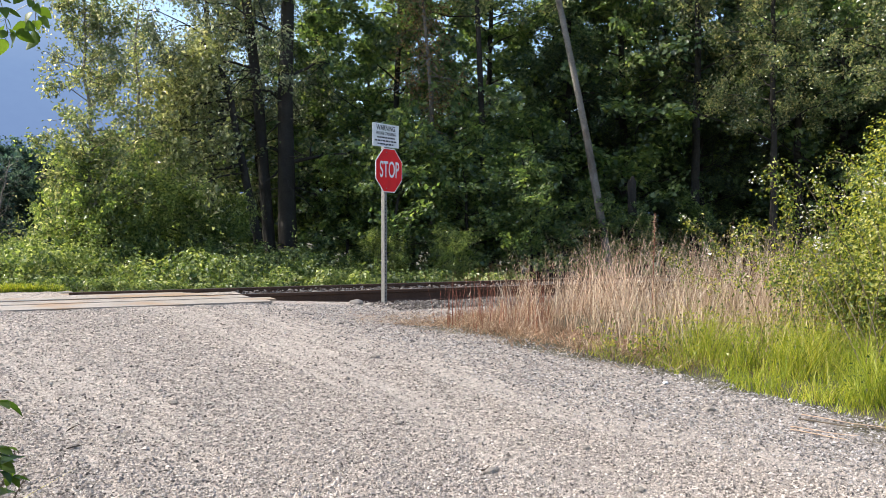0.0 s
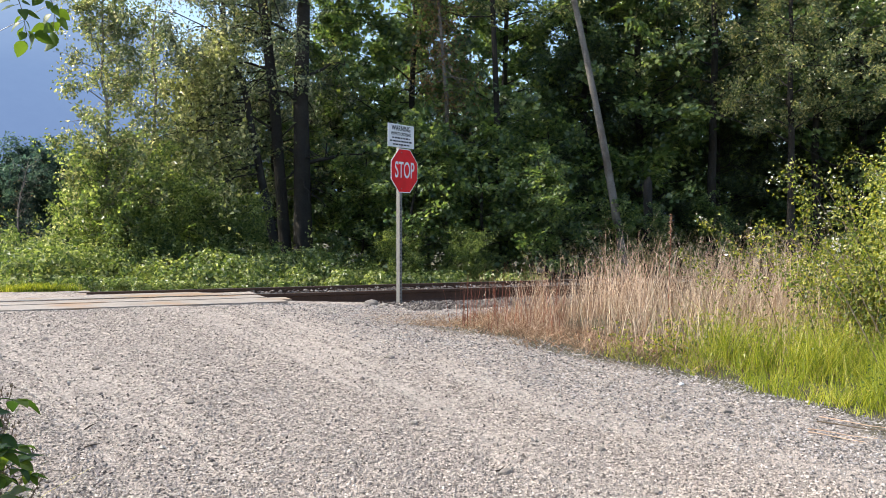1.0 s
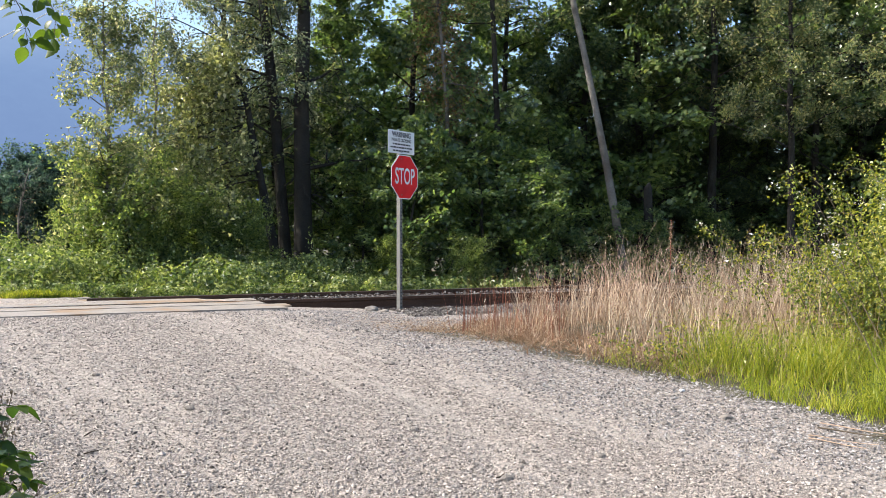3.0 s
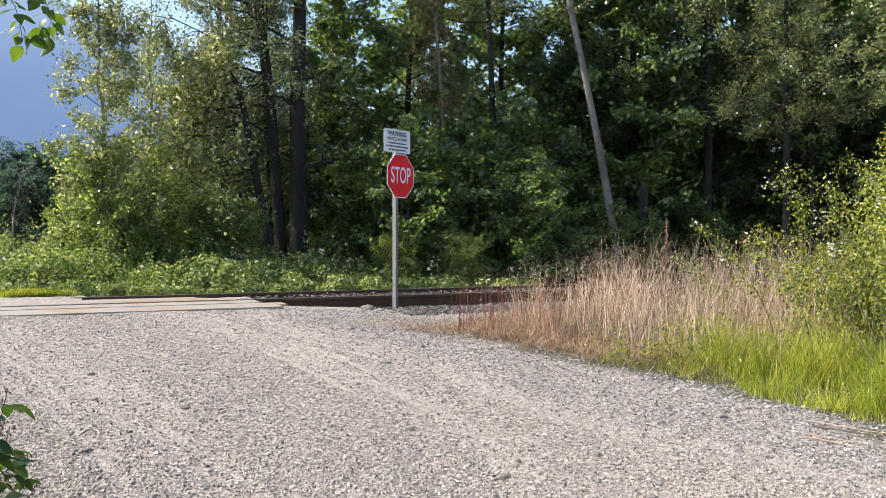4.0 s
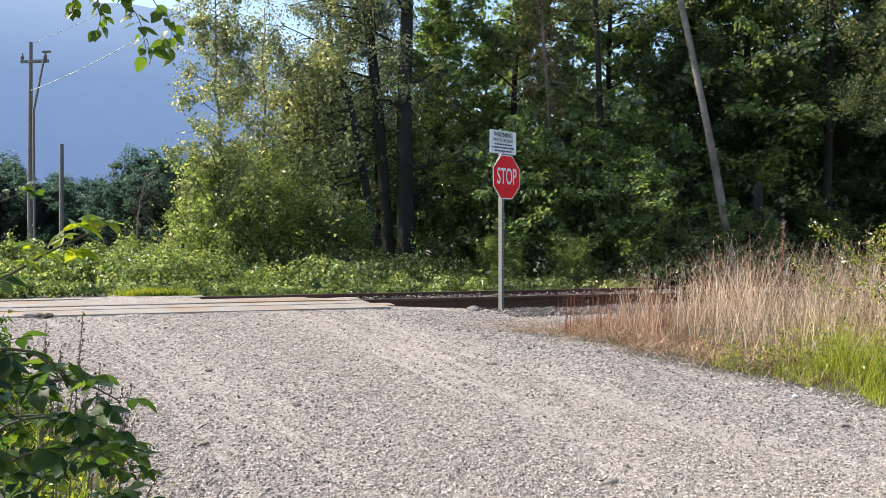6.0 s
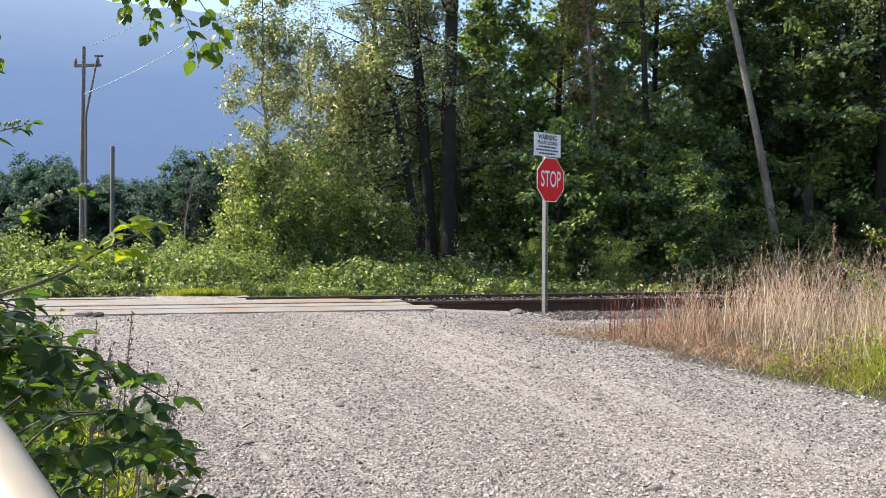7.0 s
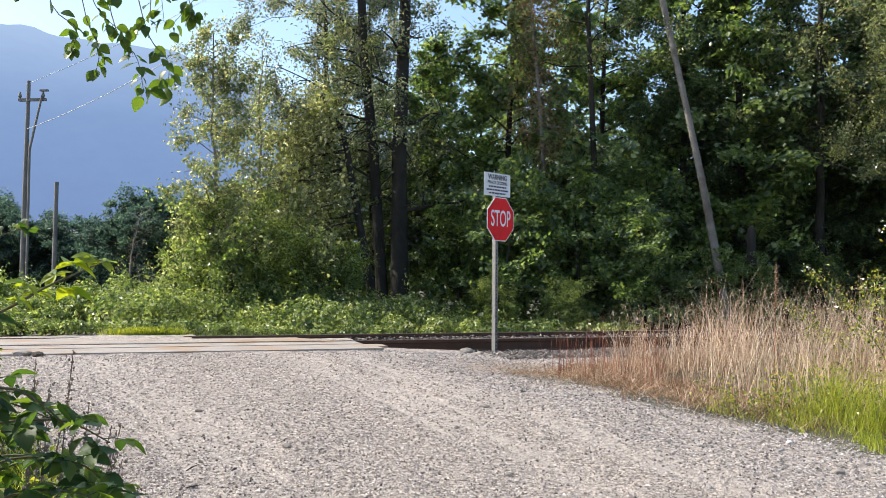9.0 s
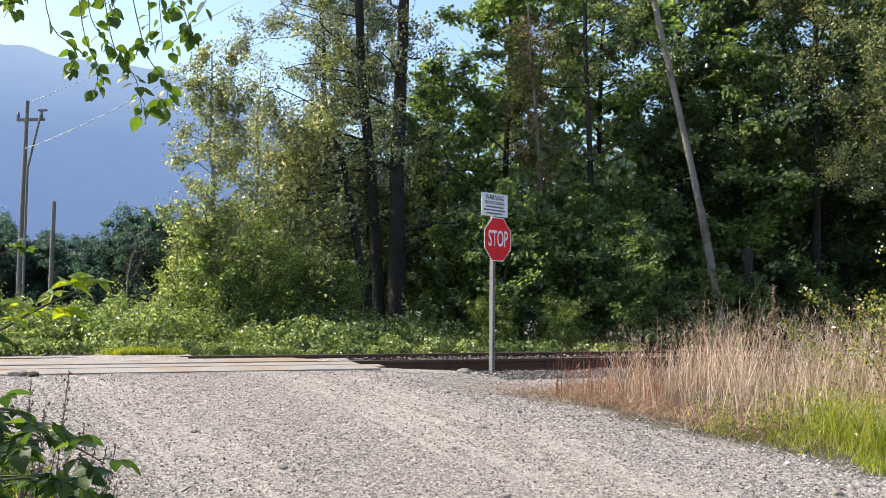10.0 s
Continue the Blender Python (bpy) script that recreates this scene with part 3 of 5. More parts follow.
# ---------------------------------------------------------------- plants
def grow(rng, height, r0, start=0.3, spread=2.5, limbs=26, leaf_count=20000, leaf=0.09, lean=(0, 0), sigma=0.28, rise=0.5, droop=0.3, wobble=0.12, top_taper=0.2, dead=0,
         round_crown=False, course=None, flat=0.45, jitter=0.5, star=False, twigs=5, side=None, dead_length=0.6, ragged=0.0):
    """A tree at the origin: trunk and limbs in one mesh of wood, and a crown of leaf sprays at the ends of the twigs.
    course: heights and sideways offsets that the trunk runs through; side: the bearing towards which the leafy limbs reach."""
    wood, crown = Geo(), Geo()
    k = 14
    t = np.linspace(0, 1, k)
    sway = np.cumsum(rng.normal(0, wobble, (k, 2)) * 0.5, axis=0) * t[:, None]
    path = np.stack([lean[0] * t + sway[:, 0], lean[1] * t + sway[:, 1], height * t], -1)
    if course:
        path[:, 0] = np.interp(height * t, [c[0] for c in course], [c[1] for c in course]) + 0.25 * sway[:, 0]
    path[0, 2] = -0.4
    rad = r0 * (1 - (1 - top_taper) * t) * (1 + 0.3 * np.exp(-t * 18))
    wood.tube(path, rad, 10)
    tips = []
    for i in range(limbs + dead):
        bare = i >= limbs
        f = start + (0.97 - start) * ((i + rng.uniform(0, 1)) / limbs if not bare else rng.uniform(0, 1))
        az = i * 2.4 + rng.normal(0, 0.4)
        if side is not None and not bare:
            az = side + rng.normal(0, 0.75)
        ln = spread * (1 - 0.55 * max(0, (f - start) / (1 - start)) ** 1.5) * rng.uniform(0.55, 1.15)
        if round_crown:
            ln = spread * (0.3 + 0.7 * math.sin(math.pi * min(1.0, 0.12 + 0.85 * (f - start) / (1 - start)))) * rng.uniform(0.7, 1.1)
        if bare:
            ln *= dead_length
        p0 = np.array([np.interp(f, t, path[:, j]) for j in range(3)])
        u = np.linspace(0, 1, 6)
        el = rise * rng.uniform(0.3, 1.3) if not bare else -rng.uniform(-0.1, 0.9)
        bend = rng.uniform(0.1, 0.45)
        pts = p0 + np.stack([np.cos(az) * u * ln, np.sin(az) * u * ln, ln * (el * u - bend * u * u * 0.9)], -1)
        pts[1:] += rng.normal(0, 0.05 * ln, (5, 3)) * u[1:, None]
        rl = max(0.012, r0 * 0.28 * (1 - f * 0.5)) * (0.5 if bare else 1)
        wood.tube(pts, rl * (1 - 0.85 * u), 5)
        for j in range(2 if bare else twigs):
            c = rng.uniform(0.25, 1.0)
            q0 = np.array([np.interp(c, u, pts[:, m]) for m in range(3)])
            q1 = q0 + rng.normal(0, 0.16 * ln + 0.15, 3) + [0, 0, 0.05 if not bare else -0.2]
            wood.tube([q0, (q0 + q1) / 2 + rng.normal(0, 0.03, 3), q1], [rl * 0.3, rl * 0.22, 0.004], 3)
            if not bare and rng.uniform() > ragged:
                tips.append((q0, q1))
    tips = np.array(tips)
    turn = rng.normal(0, 0.4, (len(tips), 3)) + [0, 0, 1.0]
    weight = rng.uniform(0.3, 1.7, len(tips))
    pick = rng.choice(len(tips), leaf_count, p=weight / weight.sum())
    u = 0.35 + 0.75 * rng.uniform(0, 1, (leaf_count, 1)) ** 0.7
    off = rng.normal(0, sigma, (leaf_count, 3)) * rng.uniform(0.3, 1, (leaf_count, 1)) * [1, 1, flat]
    off[:, 2] -= (off[:, 0] * turn[pick, 0] + off[:, 1] * turn[pick, 1]) * 0.7
    pos = tips[pick, 0] * (1 - u) + tips[pick, 1] * u + off
    keep = pos[:, 2] > 0.1
    leaves(crown, pos[keep], leaf, rng, droop=droop, facing=turn[pick][keep], jitter=jitter, star=star)
    return wood, crown


def tree(name, at, label, mats, seed, group="", category="tree", **kw):
    wood, crown = grow(np.random.default_rng(seed), **kw)
    ob = thing(name, (at[0], at[1], float(surface(*at))), label, category, group)
    part("trunk", wood, mats[0], ob, smooth=True)
    part("crown", crown, mats[1], ob)
    return ob


def again(ob, at, turn, size=1.0):
    c = copy_thing(ob, pose(at[0], at[1], float(surface(*at)), 0, 0, turn))
    c.scale = (size, size, size)
    return c


# tall trees at the edge of the wood behind the track
tree("cottonwood", (-3.4, 19.4), "tall dark-barked cottonwood tangled with bare grey twigs", (BARK, LEAF_OLIVE), 11, height=14, r0=0.215, start=0.16, spread=1.9, limbs=16, leaf_count=5200, leaf=0.085, sigma=0.2, course=[(0, 0), (4.3, -0.06), (7, 0.02), (14, 0.2)], dead=46, dead_length=0.42, wobble=0.06)
tree("cottonwood", (-3.76, 19.5), "tall slightly curved dark cottonwood at the edge of the wood", (BARK, LEAF_OLIVE), 12, height=14, r0=0.135, start=0.24, spread=2.0, limbs=18, leaf_count=8500, leaf=0.08, sigma=0.2, top_taper=0.5, course=[(0, 0), (4.3, -0.31), (6.3, -0.55), (8.2, -0.65), (14, -1.0)], dead=18, dead_length=0.5, side=3.0, wobble=0.06)
tree("cottonwood", (-3.93, 18.9), "leaning dark cottonwood with low drooping yellow-green boughs", (BARK, LEAF_YELLOW), 13, height=5.4, r0=0.115, start=0.48, spread=2.7, limbs=22, leaf_count=9500, leaf=0.1, course=[(0, 0.05), (1.0, 0), (2.8, -0.36), (4.5, -0.68), (5.4, -1.25)], rise=-0.16, sigma=0.24, flat=1.4, jitter=1.0, ragged=0.15, side=3.6, wobble=0.04, top_taper=0.45)
tree("poplar", (-6.6, 16.75), "slender poplar with pale backlit leaves beside the track", (PALE_BARK, LEAF_POPLAR), 14, height=6.1, r0=0.06, start=0.2, spread=1.15, limbs=40, sigma=0.11, leaf_count=12000, leaf=0.075, lean=(-0.35, 0.2), rise=0.8, flat=1.0, jitter=0.9, ragged=0.15)
tree("poplar", (-6.25, 18.1), "slender poplar with pale backlit leaves beside the track", (PALE_BARK, LEAF_POPLAR), 15, height=6.2, r0=0.055, start=0.3, spread=1.0, limbs=16, leaf_count=2400, leaf=0.075, sigma=0.12, lean=(-0.1, 0.2), rise=0.8, flat=1.0, jitter=0.9, ragged=0.2)
tree("black_poplar", (-5.2, 20.3), "grey-green poplar with feathery crown and dark crooked limbs", (BARK, LEAF_GREY), 16, height=12, r0=0.085, start=0.28, spread=2.6, limbs=44, leaf_count=32000, leaf=0.075, sigma=0.17, lean=(-0.5, 0), rise=0.4, flat=0.9, jitter=0.9, ragged=0.15)
tree("black_poplar", (-4.5, 21.8), "grey-green poplar with feathery crown behind the cottonwoods", (BARK, LEAF_GREY), 17, height=9.2, r0=0.08, start=0.2, spread=2.2, limbs=36, leaf_count=21000, leaf=0.085, sigma=0.18, rise=0.4, flat=0.9, jitter=0.9, ragged=0.2)
# leafy shrubs below them
shrub = tree("maple_shrub", (-0.9, 18.6), "bright green broad-leaved shrub at the foot of the wood", (BARK, LEAF_MAPLE), 21, "shrubs at the edge of the wood", "shrub", height=3.6, r0=0.05, start=0.08, spread=1.5, limbs=24, leaf_count=7000, leaf=0.09, sigma=0.15, star=True, flat=0.5)
for x, y, r, s in ((0.6, 19.2, 40, 1.0), (1.9, 18.9, 120, 0.8), (0.3, 20.9, 290, 1.3), (-1.6, 21.4, 75, 1.1), (2.3, 21.0, 10, 1.1), (3.4, 19.9, 250, 0.55), (4.6, 20.6, 120, 0.5), (6.0, 21.6, 200, 0.6), (-2.2, 19.9, 200, 0.85)):
    again(shrub, (x, y), r, s)
for x, y, r, s in ((-3.0, 21.6, 15, 1.25), (-5.0, 21.8, 95, 1.2), (-6.8, 21.0, 185, 1.0), (-6.5, 24.0, 80, 1.0), (-8.6, 25.0, 150, 0.85), (-4.4, 25.0, 220, 1.2), (-10.5, 26.0, 300, 0.75), (4.6, 24.5, 30, 1.1), (6.4, 25.6, 100, 1.2), (8.6, 25.2, 170, 1.1), (10.4, 25.4, 240, 1.2), (12.6, 26.0, 310, 1.2), (14.5, 24.0, 15, 1.3), (5.6, 30.0, 60, 1.6), (9.4, 30.5, 130, 1.7), (13.5, 30.0, 200, 1.8), (2.6, 31.0, 280, 1.7), (-1.0, 30.0, 350, 1.6)):
    again(shrub, (x, y), r, s)
willow = tree("willow_shrub", (-6.4, 16.9), "rounded yellow-green willow shrub beside the track", (BARK, LEAF_WILLOW), 23, "willow shrubs beside the track", "shrub", height=2.4, r0=0.05, start=0.08, spread=1.4, limbs=34, leaf_count=15000, leaf=0.074, sigma=0.12, rise=0.7, round_crown=True, flat=0.8, jitter=1.1, ragged=0.15)
for x, y, r, s in ((-5.1, 17.2, 100, 0.75), (-7.3, 17.4, 60, 0.7), (-4.5, 17.6, 210, 0.7), (-1.2, 18.0, 40, 0.45), (0.2, 17.9, 130, 0.42)):
    again(willow, (x, y), r, s)
# the wood itself
maple = tree("maple", (-1.3, 22.6), "tall sunlit green maple at the front of the wood", (BARK, LEAF_MAPLE), 31, "trees of the wood", height=10.5, r0=0.12, start=0.12, spread=2.5, limbs=46, leaf_count=26000, leaf=0.12, sigma=0.25, star=True, flat=0.45, ragged=0.2)
dark = tree("alder", (3.4, 24.0), "tall dark green alder in the shade of the wood", (BARK, LEAF_DARK), 32, "trees of the wood", height=11.5, r0=0.13, start=0.15, spread=2.5, limbs=44, leaf_count=23000, leaf=0.12, sigma=0.25, flat=0.5, ragged=0.25)
for x, y, r, s in ((1.3, 24.6, 100, 1.05), (-3.1, 23.4, 220, 0.72), (8.2, 26.0, 300, 1.25), (13.0, 27.5, 50, 1.4), (4.9, 23.6, 160, 1.12), (10.8, 24.0, 20, 1.25)):
    again(maple, (x, y), r, s)
for x, y, r, s in ((6.4, 25.4, 80, 1.05), (12.0, 25.6, 260, 1.1), (14.8, 26.5, 20, 1.2)):
    again(dark, (x, y), r, s)
for k in range(15):
    again(dark, (-4.0 + 1.45 * k, 28.0 + 2.2 * math.sin(k * 2.1)), 67 * k, 0.62 + 0.1 * math.sin(k * 1.3) + 0.012 * k)
for k in range(9):
    again(dark, (2.5 + 1.5 * k, 24.6 + 1.2 * math.sin(k * 1.9)), 41 * k + 20, 0.5 + 0.06 * math.sin(k * 2.7))
again(dark, (-4.8, 23.6), 45, 0.6)
again(dark, (-7.6, 26.5), 145, 0.6)
olive = tree("cottonwood", (6.4, 22.4), "olive-green cottonwood with drooping boughs", (BARK, LEAF_OLIVE), 33, "trees of the wood", height=11.5, r0=0.13, start=0.35, spread=2.5, limbs=30, leaf_count=14000, leaf=0.095, sigma=0.2, flat=0.8, jitter=0.8, ragged=0.2)
again(olive, (9.4, 23.4), 130, 0.95)
again(olive, (9.6, 18.4), 40, 0.85)
again(olive, (7.4, 19.8), 200, 0.76)
again(olive, (13.4, 23.6), 250, 1.05)
tree("alder", (0.72, 20.6), "thin dark alder trunk with a high olive crown", (BARK, LEAF_OLIVE), 34, "trees of the wood", height=12, r0=0.1, start=0.5, spread=1.8, limbs=20, leaf_count=6000, leaf=0.09, sigma=0.2, course=[(0, 0.3), (3.2, 0.2), (7.5, 0.0), (12, -0.1)], dead=14, dead_length=0.5)

DEAD_LEAF = leaf_material("withered_leaf", [(0.0, (0.12, 0.08, 0.04)), (1.0, (0.3, 0.22, 0.12))], (1.4, 1.2, 0.8), 0.4)
tree("dying_tree", (-0.3, 20.6), "half-dead tree with bare grey twigs and withered brown leaves", (PALE_BARK, DEAD_LEAF), 35, height=8.2, r0=0.09, start=0.45, spread=1.1, limbs=18, leaf_count=2400, leaf=0.075, dead=34, dead_length=0.9, rise=-0.1, course=[(0, 0.1), (4.3, 0.02), (6.8, -0.2), (8.2, -0.3)], flat=1.2, jitter=0.9)

# dead leaning trunk and broken stub
g = Geo()
t = np.linspace(0, 1, 10)
g.tube(np.stack([3.78 - 1.75 * t + 0.06 * np.sin(5 * t), 19.7 + 0.2 * t, 0.1 + 9.6 * t], -1), 0.094 - 0.036 * t + 0.006 * np.sin(9 * t), 10)
tagged(part("dead_trunk", g, PALE_BARK, smooth=True), "bare pale dead tree trunk leaning among dark trees", "dead tree")
g = Geo().tube([(4.45, 20.6, 0.0), (4.42, 20.6, 1.5), (4.4, 20.6, 2.6), (4.43, 20.6, 2.72)], [0.13, 0.11, 0.1, 0.03], 9)
tagged(part("broken_stub", g, BARK, smooth=True), "broken grey tree stub standing in the shade", "tree stub")

# bramble hedge beyond the track
rng = np.random.default_rng(41)
def lumps(count, per, a0, a1, s0, s1, height, leaf_size, lump):
    """Leafy domes heaped along the track, each a clump of leaves round its own centre."""
    ca, cs = rng.uniform(a0, a1, count), s0 + (s1 - s0) * rng.uniform(0, 1, count) ** 0.8
    ch = height(ca, cs) * rng.uniform(0.25, 1.0, count) ** 0.6
    cr = lump * rng.uniform(0.6, 1.3, count)
    i = np.repeat(np.arange(count), per)
    w = rng.normal(size=(len(i), 3))
    w[:, 2] = np.abs(w[:, 2]) - 0.25
    w /= np.linalg.norm(w, axis=1, keepdims=True)
    w *= (cr[i] * rng.uniform(0.75, 1.1, len(i)))[:, None]
    x_, y_ = place(ca[i], cs[i])
    p = np.stack([x_, y_, surface(x_, y_) + np.maximum(ch[i] - cr[i] * 0.6, 0.02)], -1) + w
    ok = p[:, 2] > surface(p[:, 0], p[:, 1])
    w, i = w[ok], i[ok]
    return leaves(Geo(), p[ok], leaf_size, rng, facing=w / cr[i][:, None] + [0, 0, 0.5], jitter=0.5)


def hedge_height(a, s):
    h = 0.5 + 0.55 * smooth((s - 15.3) / 2.2) + 0.4 * smooth((-2 - a) / 6)
    return h * (0.95 + 0.25 * noise2(a, s, 1.7, 3.0)) * (1 - 0.45 * smooth((a - 4.5) / 2))


hedge = lumps(1300, 95, -22, 9.5, 14.75, 18.8, hedge_height, 0.082, 0.27)
tagged(part("bramble_hedge", hedge, LEAF_HEDGE), "low sunlit bramble hedge along the far side of the track", "hedge", kind="stuff")
tagged(part("hedge_skirt", lumps(420, 60, -14, 4.0, 14.35, 14.9, lambda a, s: 0.2 + 0.1 * noise2(a, s, 2.0, 5.0), 0.06, 0.13), LEAF_HEDGE), "low weeds at the foot of the hedge", "weeds", kind="stuff")
# taller weeds that stand out of the hedge
ha, hs = rng.uniform(-20, 9, 260), rng.uniform(15.4, 18.0, 260)
hx, hy = place(ha, hs)
tips = np.stack([hx, hy, surface(hx, hy) + hedge_height(ha, hs) * rng.uniform(0.9, 1.35, 260)], -1)
g = leaves(Geo(), np.repeat(tips, 26, 0) + rng.normal(0, 1, (260 * 26, 3)) * [0.05, 0.05, 0.12], 0.05, rng, up=0.3)
tagged(part("hedge_sprays", g, LEAF_HEDGE), "pale leafy sprays standing out of the hedge", "hedge", kind="stuff")
n = 2600
ha, hs = rng.normal(-0.12, 0.25, n), rng.uniform(14.15, 14.5, n)
hx, hy = place(ha, hs)
g = blades(Geo(), np.stack([hx, hy, surface(hx, hy)], -1), 0.12, rng, width=0.012)
tagged(part("short_grass", g, GRASS_GREEN), "short yellow-green grass beside the crossing", "grass", kind="stuff")

# ---------------------------------------------------------------- verge on the right
rng = np.random.default_rng(51)


def scatter(n, x0, x1, y0, y1, test):
    x, y = rng.uniform(x0, x1, n), rng.uniform(y0, y1, n)
    k = test(x, y)
    return x[k], y[k]


def verge_depth(x, y):
    return x - verge_line(y)


x, y = scatter(34000, -0.6, 7, 8.0, 12.5, lambda x, y: (verge_depth(x, y) > 0.1) & (along(x, y)[1] < 11.4) & (y > 7.8 + 0.2 * x + rng.normal(0, 0.16, len(x))))
dep = verge_depth(x, y)
tuft = noise2(x, y, 5.0, 4.0) + 0.7 * noise2(x, y, 14.0, 1.5)
keep = (x > 0.12 + 0.12 * noise2(x, y, 6.0, 2.0)) & (rng.uniform(0, 1, len(x)) < np.clip(0.03 + 0.2 * smooth((dep - 0.2) / 0.4) + 0.09 * dep, 0, 0.5) * np.clip(0.45 + 1.1 * tuft, 0.06, 1.6))
x, y, dep, tuft = x[keep], y[keep], dep[keep], tuft[keep]
ht = (0.09 + 0.5 * smooth((dep - 0.46 - 0.2 * noise2(x, y, 4.0, 9.0)) / 0.3) + 0.28 * np.clip(dep - 0.5, 0, 1.3)) * (0.9 + 0.22 * tuft) * rng.uniform(0.5, 1.16, len(x))
stem = np.stack([x, y, surface(x, y)], -1)
dead_geo = blades(Geo(), stem, ht, rng, width=0.0072, lean=0.2, bend=0.1, segs=3)
# seed heads and broken side blades
for share, at_, size_, wide in ((0.3, 0.8, 0.07, 0.006), (0.3, 0.92, 0.05, 0.007), (0.3, 0.45, 0.14, 0.005)):
    k = rng.uniform(0, 1, len(x)) < share
    tops = (stem + np.stack([0 * x, 0 * x, ht * at_], -1))[k] + rng.normal(0, 0.012, (k.sum(), 3))
    blades(dead_geo, tops, size_, rng, width=wide, lean=0.35, bend=0.3, segs=2)
k = (dep < 1.3) & (rng.uniform(0, 1, len(x)) < 0.8)
foot = np.repeat(stem[k], 2, 0) + rng.normal(0, 0.05, (2 * k.sum(), 3)) * [1, 1, 0]
foot[:, 2] = surface(foot[:, 0], foot[:, 1])
tangle = blades(Geo(), foot, 0.24, rng, width=0.0075, lean=0.5, bend=0.9, segs=4)
x, y = scatter(12000, -1.0, 3.5, 7.6, 10.8, lambda x, y: (verge_depth(x, y) > -0.6 * rng.uniform(0, 1, len(x)) ** 2.2) & (verge_depth(x, y) < 1.4) & (y > 7.9 + 0.3 * rng.normal(size=len(x))))
straw = blades(Geo(), np.stack([x, y, surface(x, y) + 0.01], -1), np.where(x > 0.15, 0.14, 0.035), rng, width=0.007, lean=1.1, bend=0.8)
x, y = scatter(190, -0.25, 1.2, 9.2, 10.9, lambda x, y: (verge_depth(x, y) > 0.1) & (along(x, y)[1] < 10.6))
xs_, ys_ = rng.normal(-0.15, 0.42, 1500), rng.normal(10.0, 0.42, 1500)
blades(straw, np.stack([xs_, ys_, surface(xs_, ys_) + 0.012], -1), 0.028, rng, width=0.007, lean=4.5, bend=0.1, segs=2)
RED_STALK = leaf_material("red_stalk", [(0.0, (0.16, 0.05, 0.035)), (1.0, (0.34, 0.14, 0.09))], (1.2, 1.1, 1.0), 0.2, 0.7)
tagged(part("red_stalks", blades(Geo(), np.stack([x, y, surface(x, y)], -1), 0.62, rng, width=0.006, lean=0.08, bend=0.05), RED_STALK), "thin red-brown weed stalks at the end of the dead grass", "weeds", kind="stuff")
STRAW = leaf_material("matted_straw", [(0.0, (0.13, 0.065, 0.04)), (0.5, (0.3, 0.18, 0.115)), (1.0, (0.6, 0.47, 0.36))], (1.2, 1.1, 0.9), 0.2, 0.7)
tagged(part("matted_straw", straw, STRAW), "matted red-brown straw at the foot of the dead grass", "straw", kind="stuff")
dock = thing("dock_stalk", (2.42, 10.2, float(surface(2.42, 10.2))), "tall rust-red dock stalk standing out of the dead grass", "weed")
t = np.linspace(0, 1, 8)
part("stem", Geo().tube(np.stack([0.03 * t, 0 * t, 1.28 * t], -1), 0.007 * (1 - 0.5 * t), 5), RED_STALK, dock)
f = rng.uniform(0.62, 1.0, 260)
head = np.stack([0.03 * f, 0 * f, 1.28 * f], -1) + rng.normal(0, 0.014, (260, 3)) * (1.35 - f)[:, None] * 2
tagged(part("seed_head", stones(Geo(), head, np.full(260, 0.012), rng, 1.0), STRAW, dock), kind="stuff")
tagged(part("tangled_straw", tangle, STRAW), "tangled bent brown grass at the foot of the stems", "grass", kind="stuff")
tagged(part("dead_grass", dead_geo, GRASS_DEAD), "tall dry straw-coloured dead grass beside the track", "grass", kind="stuff")

x, y = scatter(85000, 0.9, 7.5, 3.0, 9.2, lambda x, y: (verge_depth(x, y) > 0.02) & (y < 7.95 + 0.2 * x + rng.normal(0, 0.1, len(x))) & (verge_depth(x, y) < 2.6))
dep = verge_depth(x, y)
clump = noise2(x, y, 5.5, 6.0) + 0.6 * noise2(x, y, 13.0, 2.0)
ht = np.clip(0.07 + 0.42 * dep, 0.06, 0.5) * np.clip(0.85 + 0.5 * clump, 0.2, 1.6)
k = rng.uniform(0, 1, len(x)) < np.clip(0.5 + 0.75 * clump + 0.5 * (dep < 0.35), 0.12, 1)
x, y, dep, clump, ht = x[k], y[k], dep[k], clump[k], ht[k]
g = blades(Geo(), np.stack([x, y, surface(x, y)], -1), ht, rng, width=0.0068, lean=0.22, bend=0.3)
tagged(part("green_grass", g, GRASS_GREEN), "lush sunlit green grass along the gravel", "grass", kind="stuff")
k = (rng.uniform(0, 1, len(x)) < 0.24) & (clump > 0.1) & (dep > 0.35)
g = leaves(Geo(), np.stack([x, y, surface(x, y) + ht * rng.uniform(0.3, 0.9, len(x))], -1)[k], 0.036, rng, up=0.4, lobes=True)
tagged(part("verge_weeds", g, LEAF_BUSH), "leafy yellow-green weeds growing through the grass", "weeds", kind="stuff")


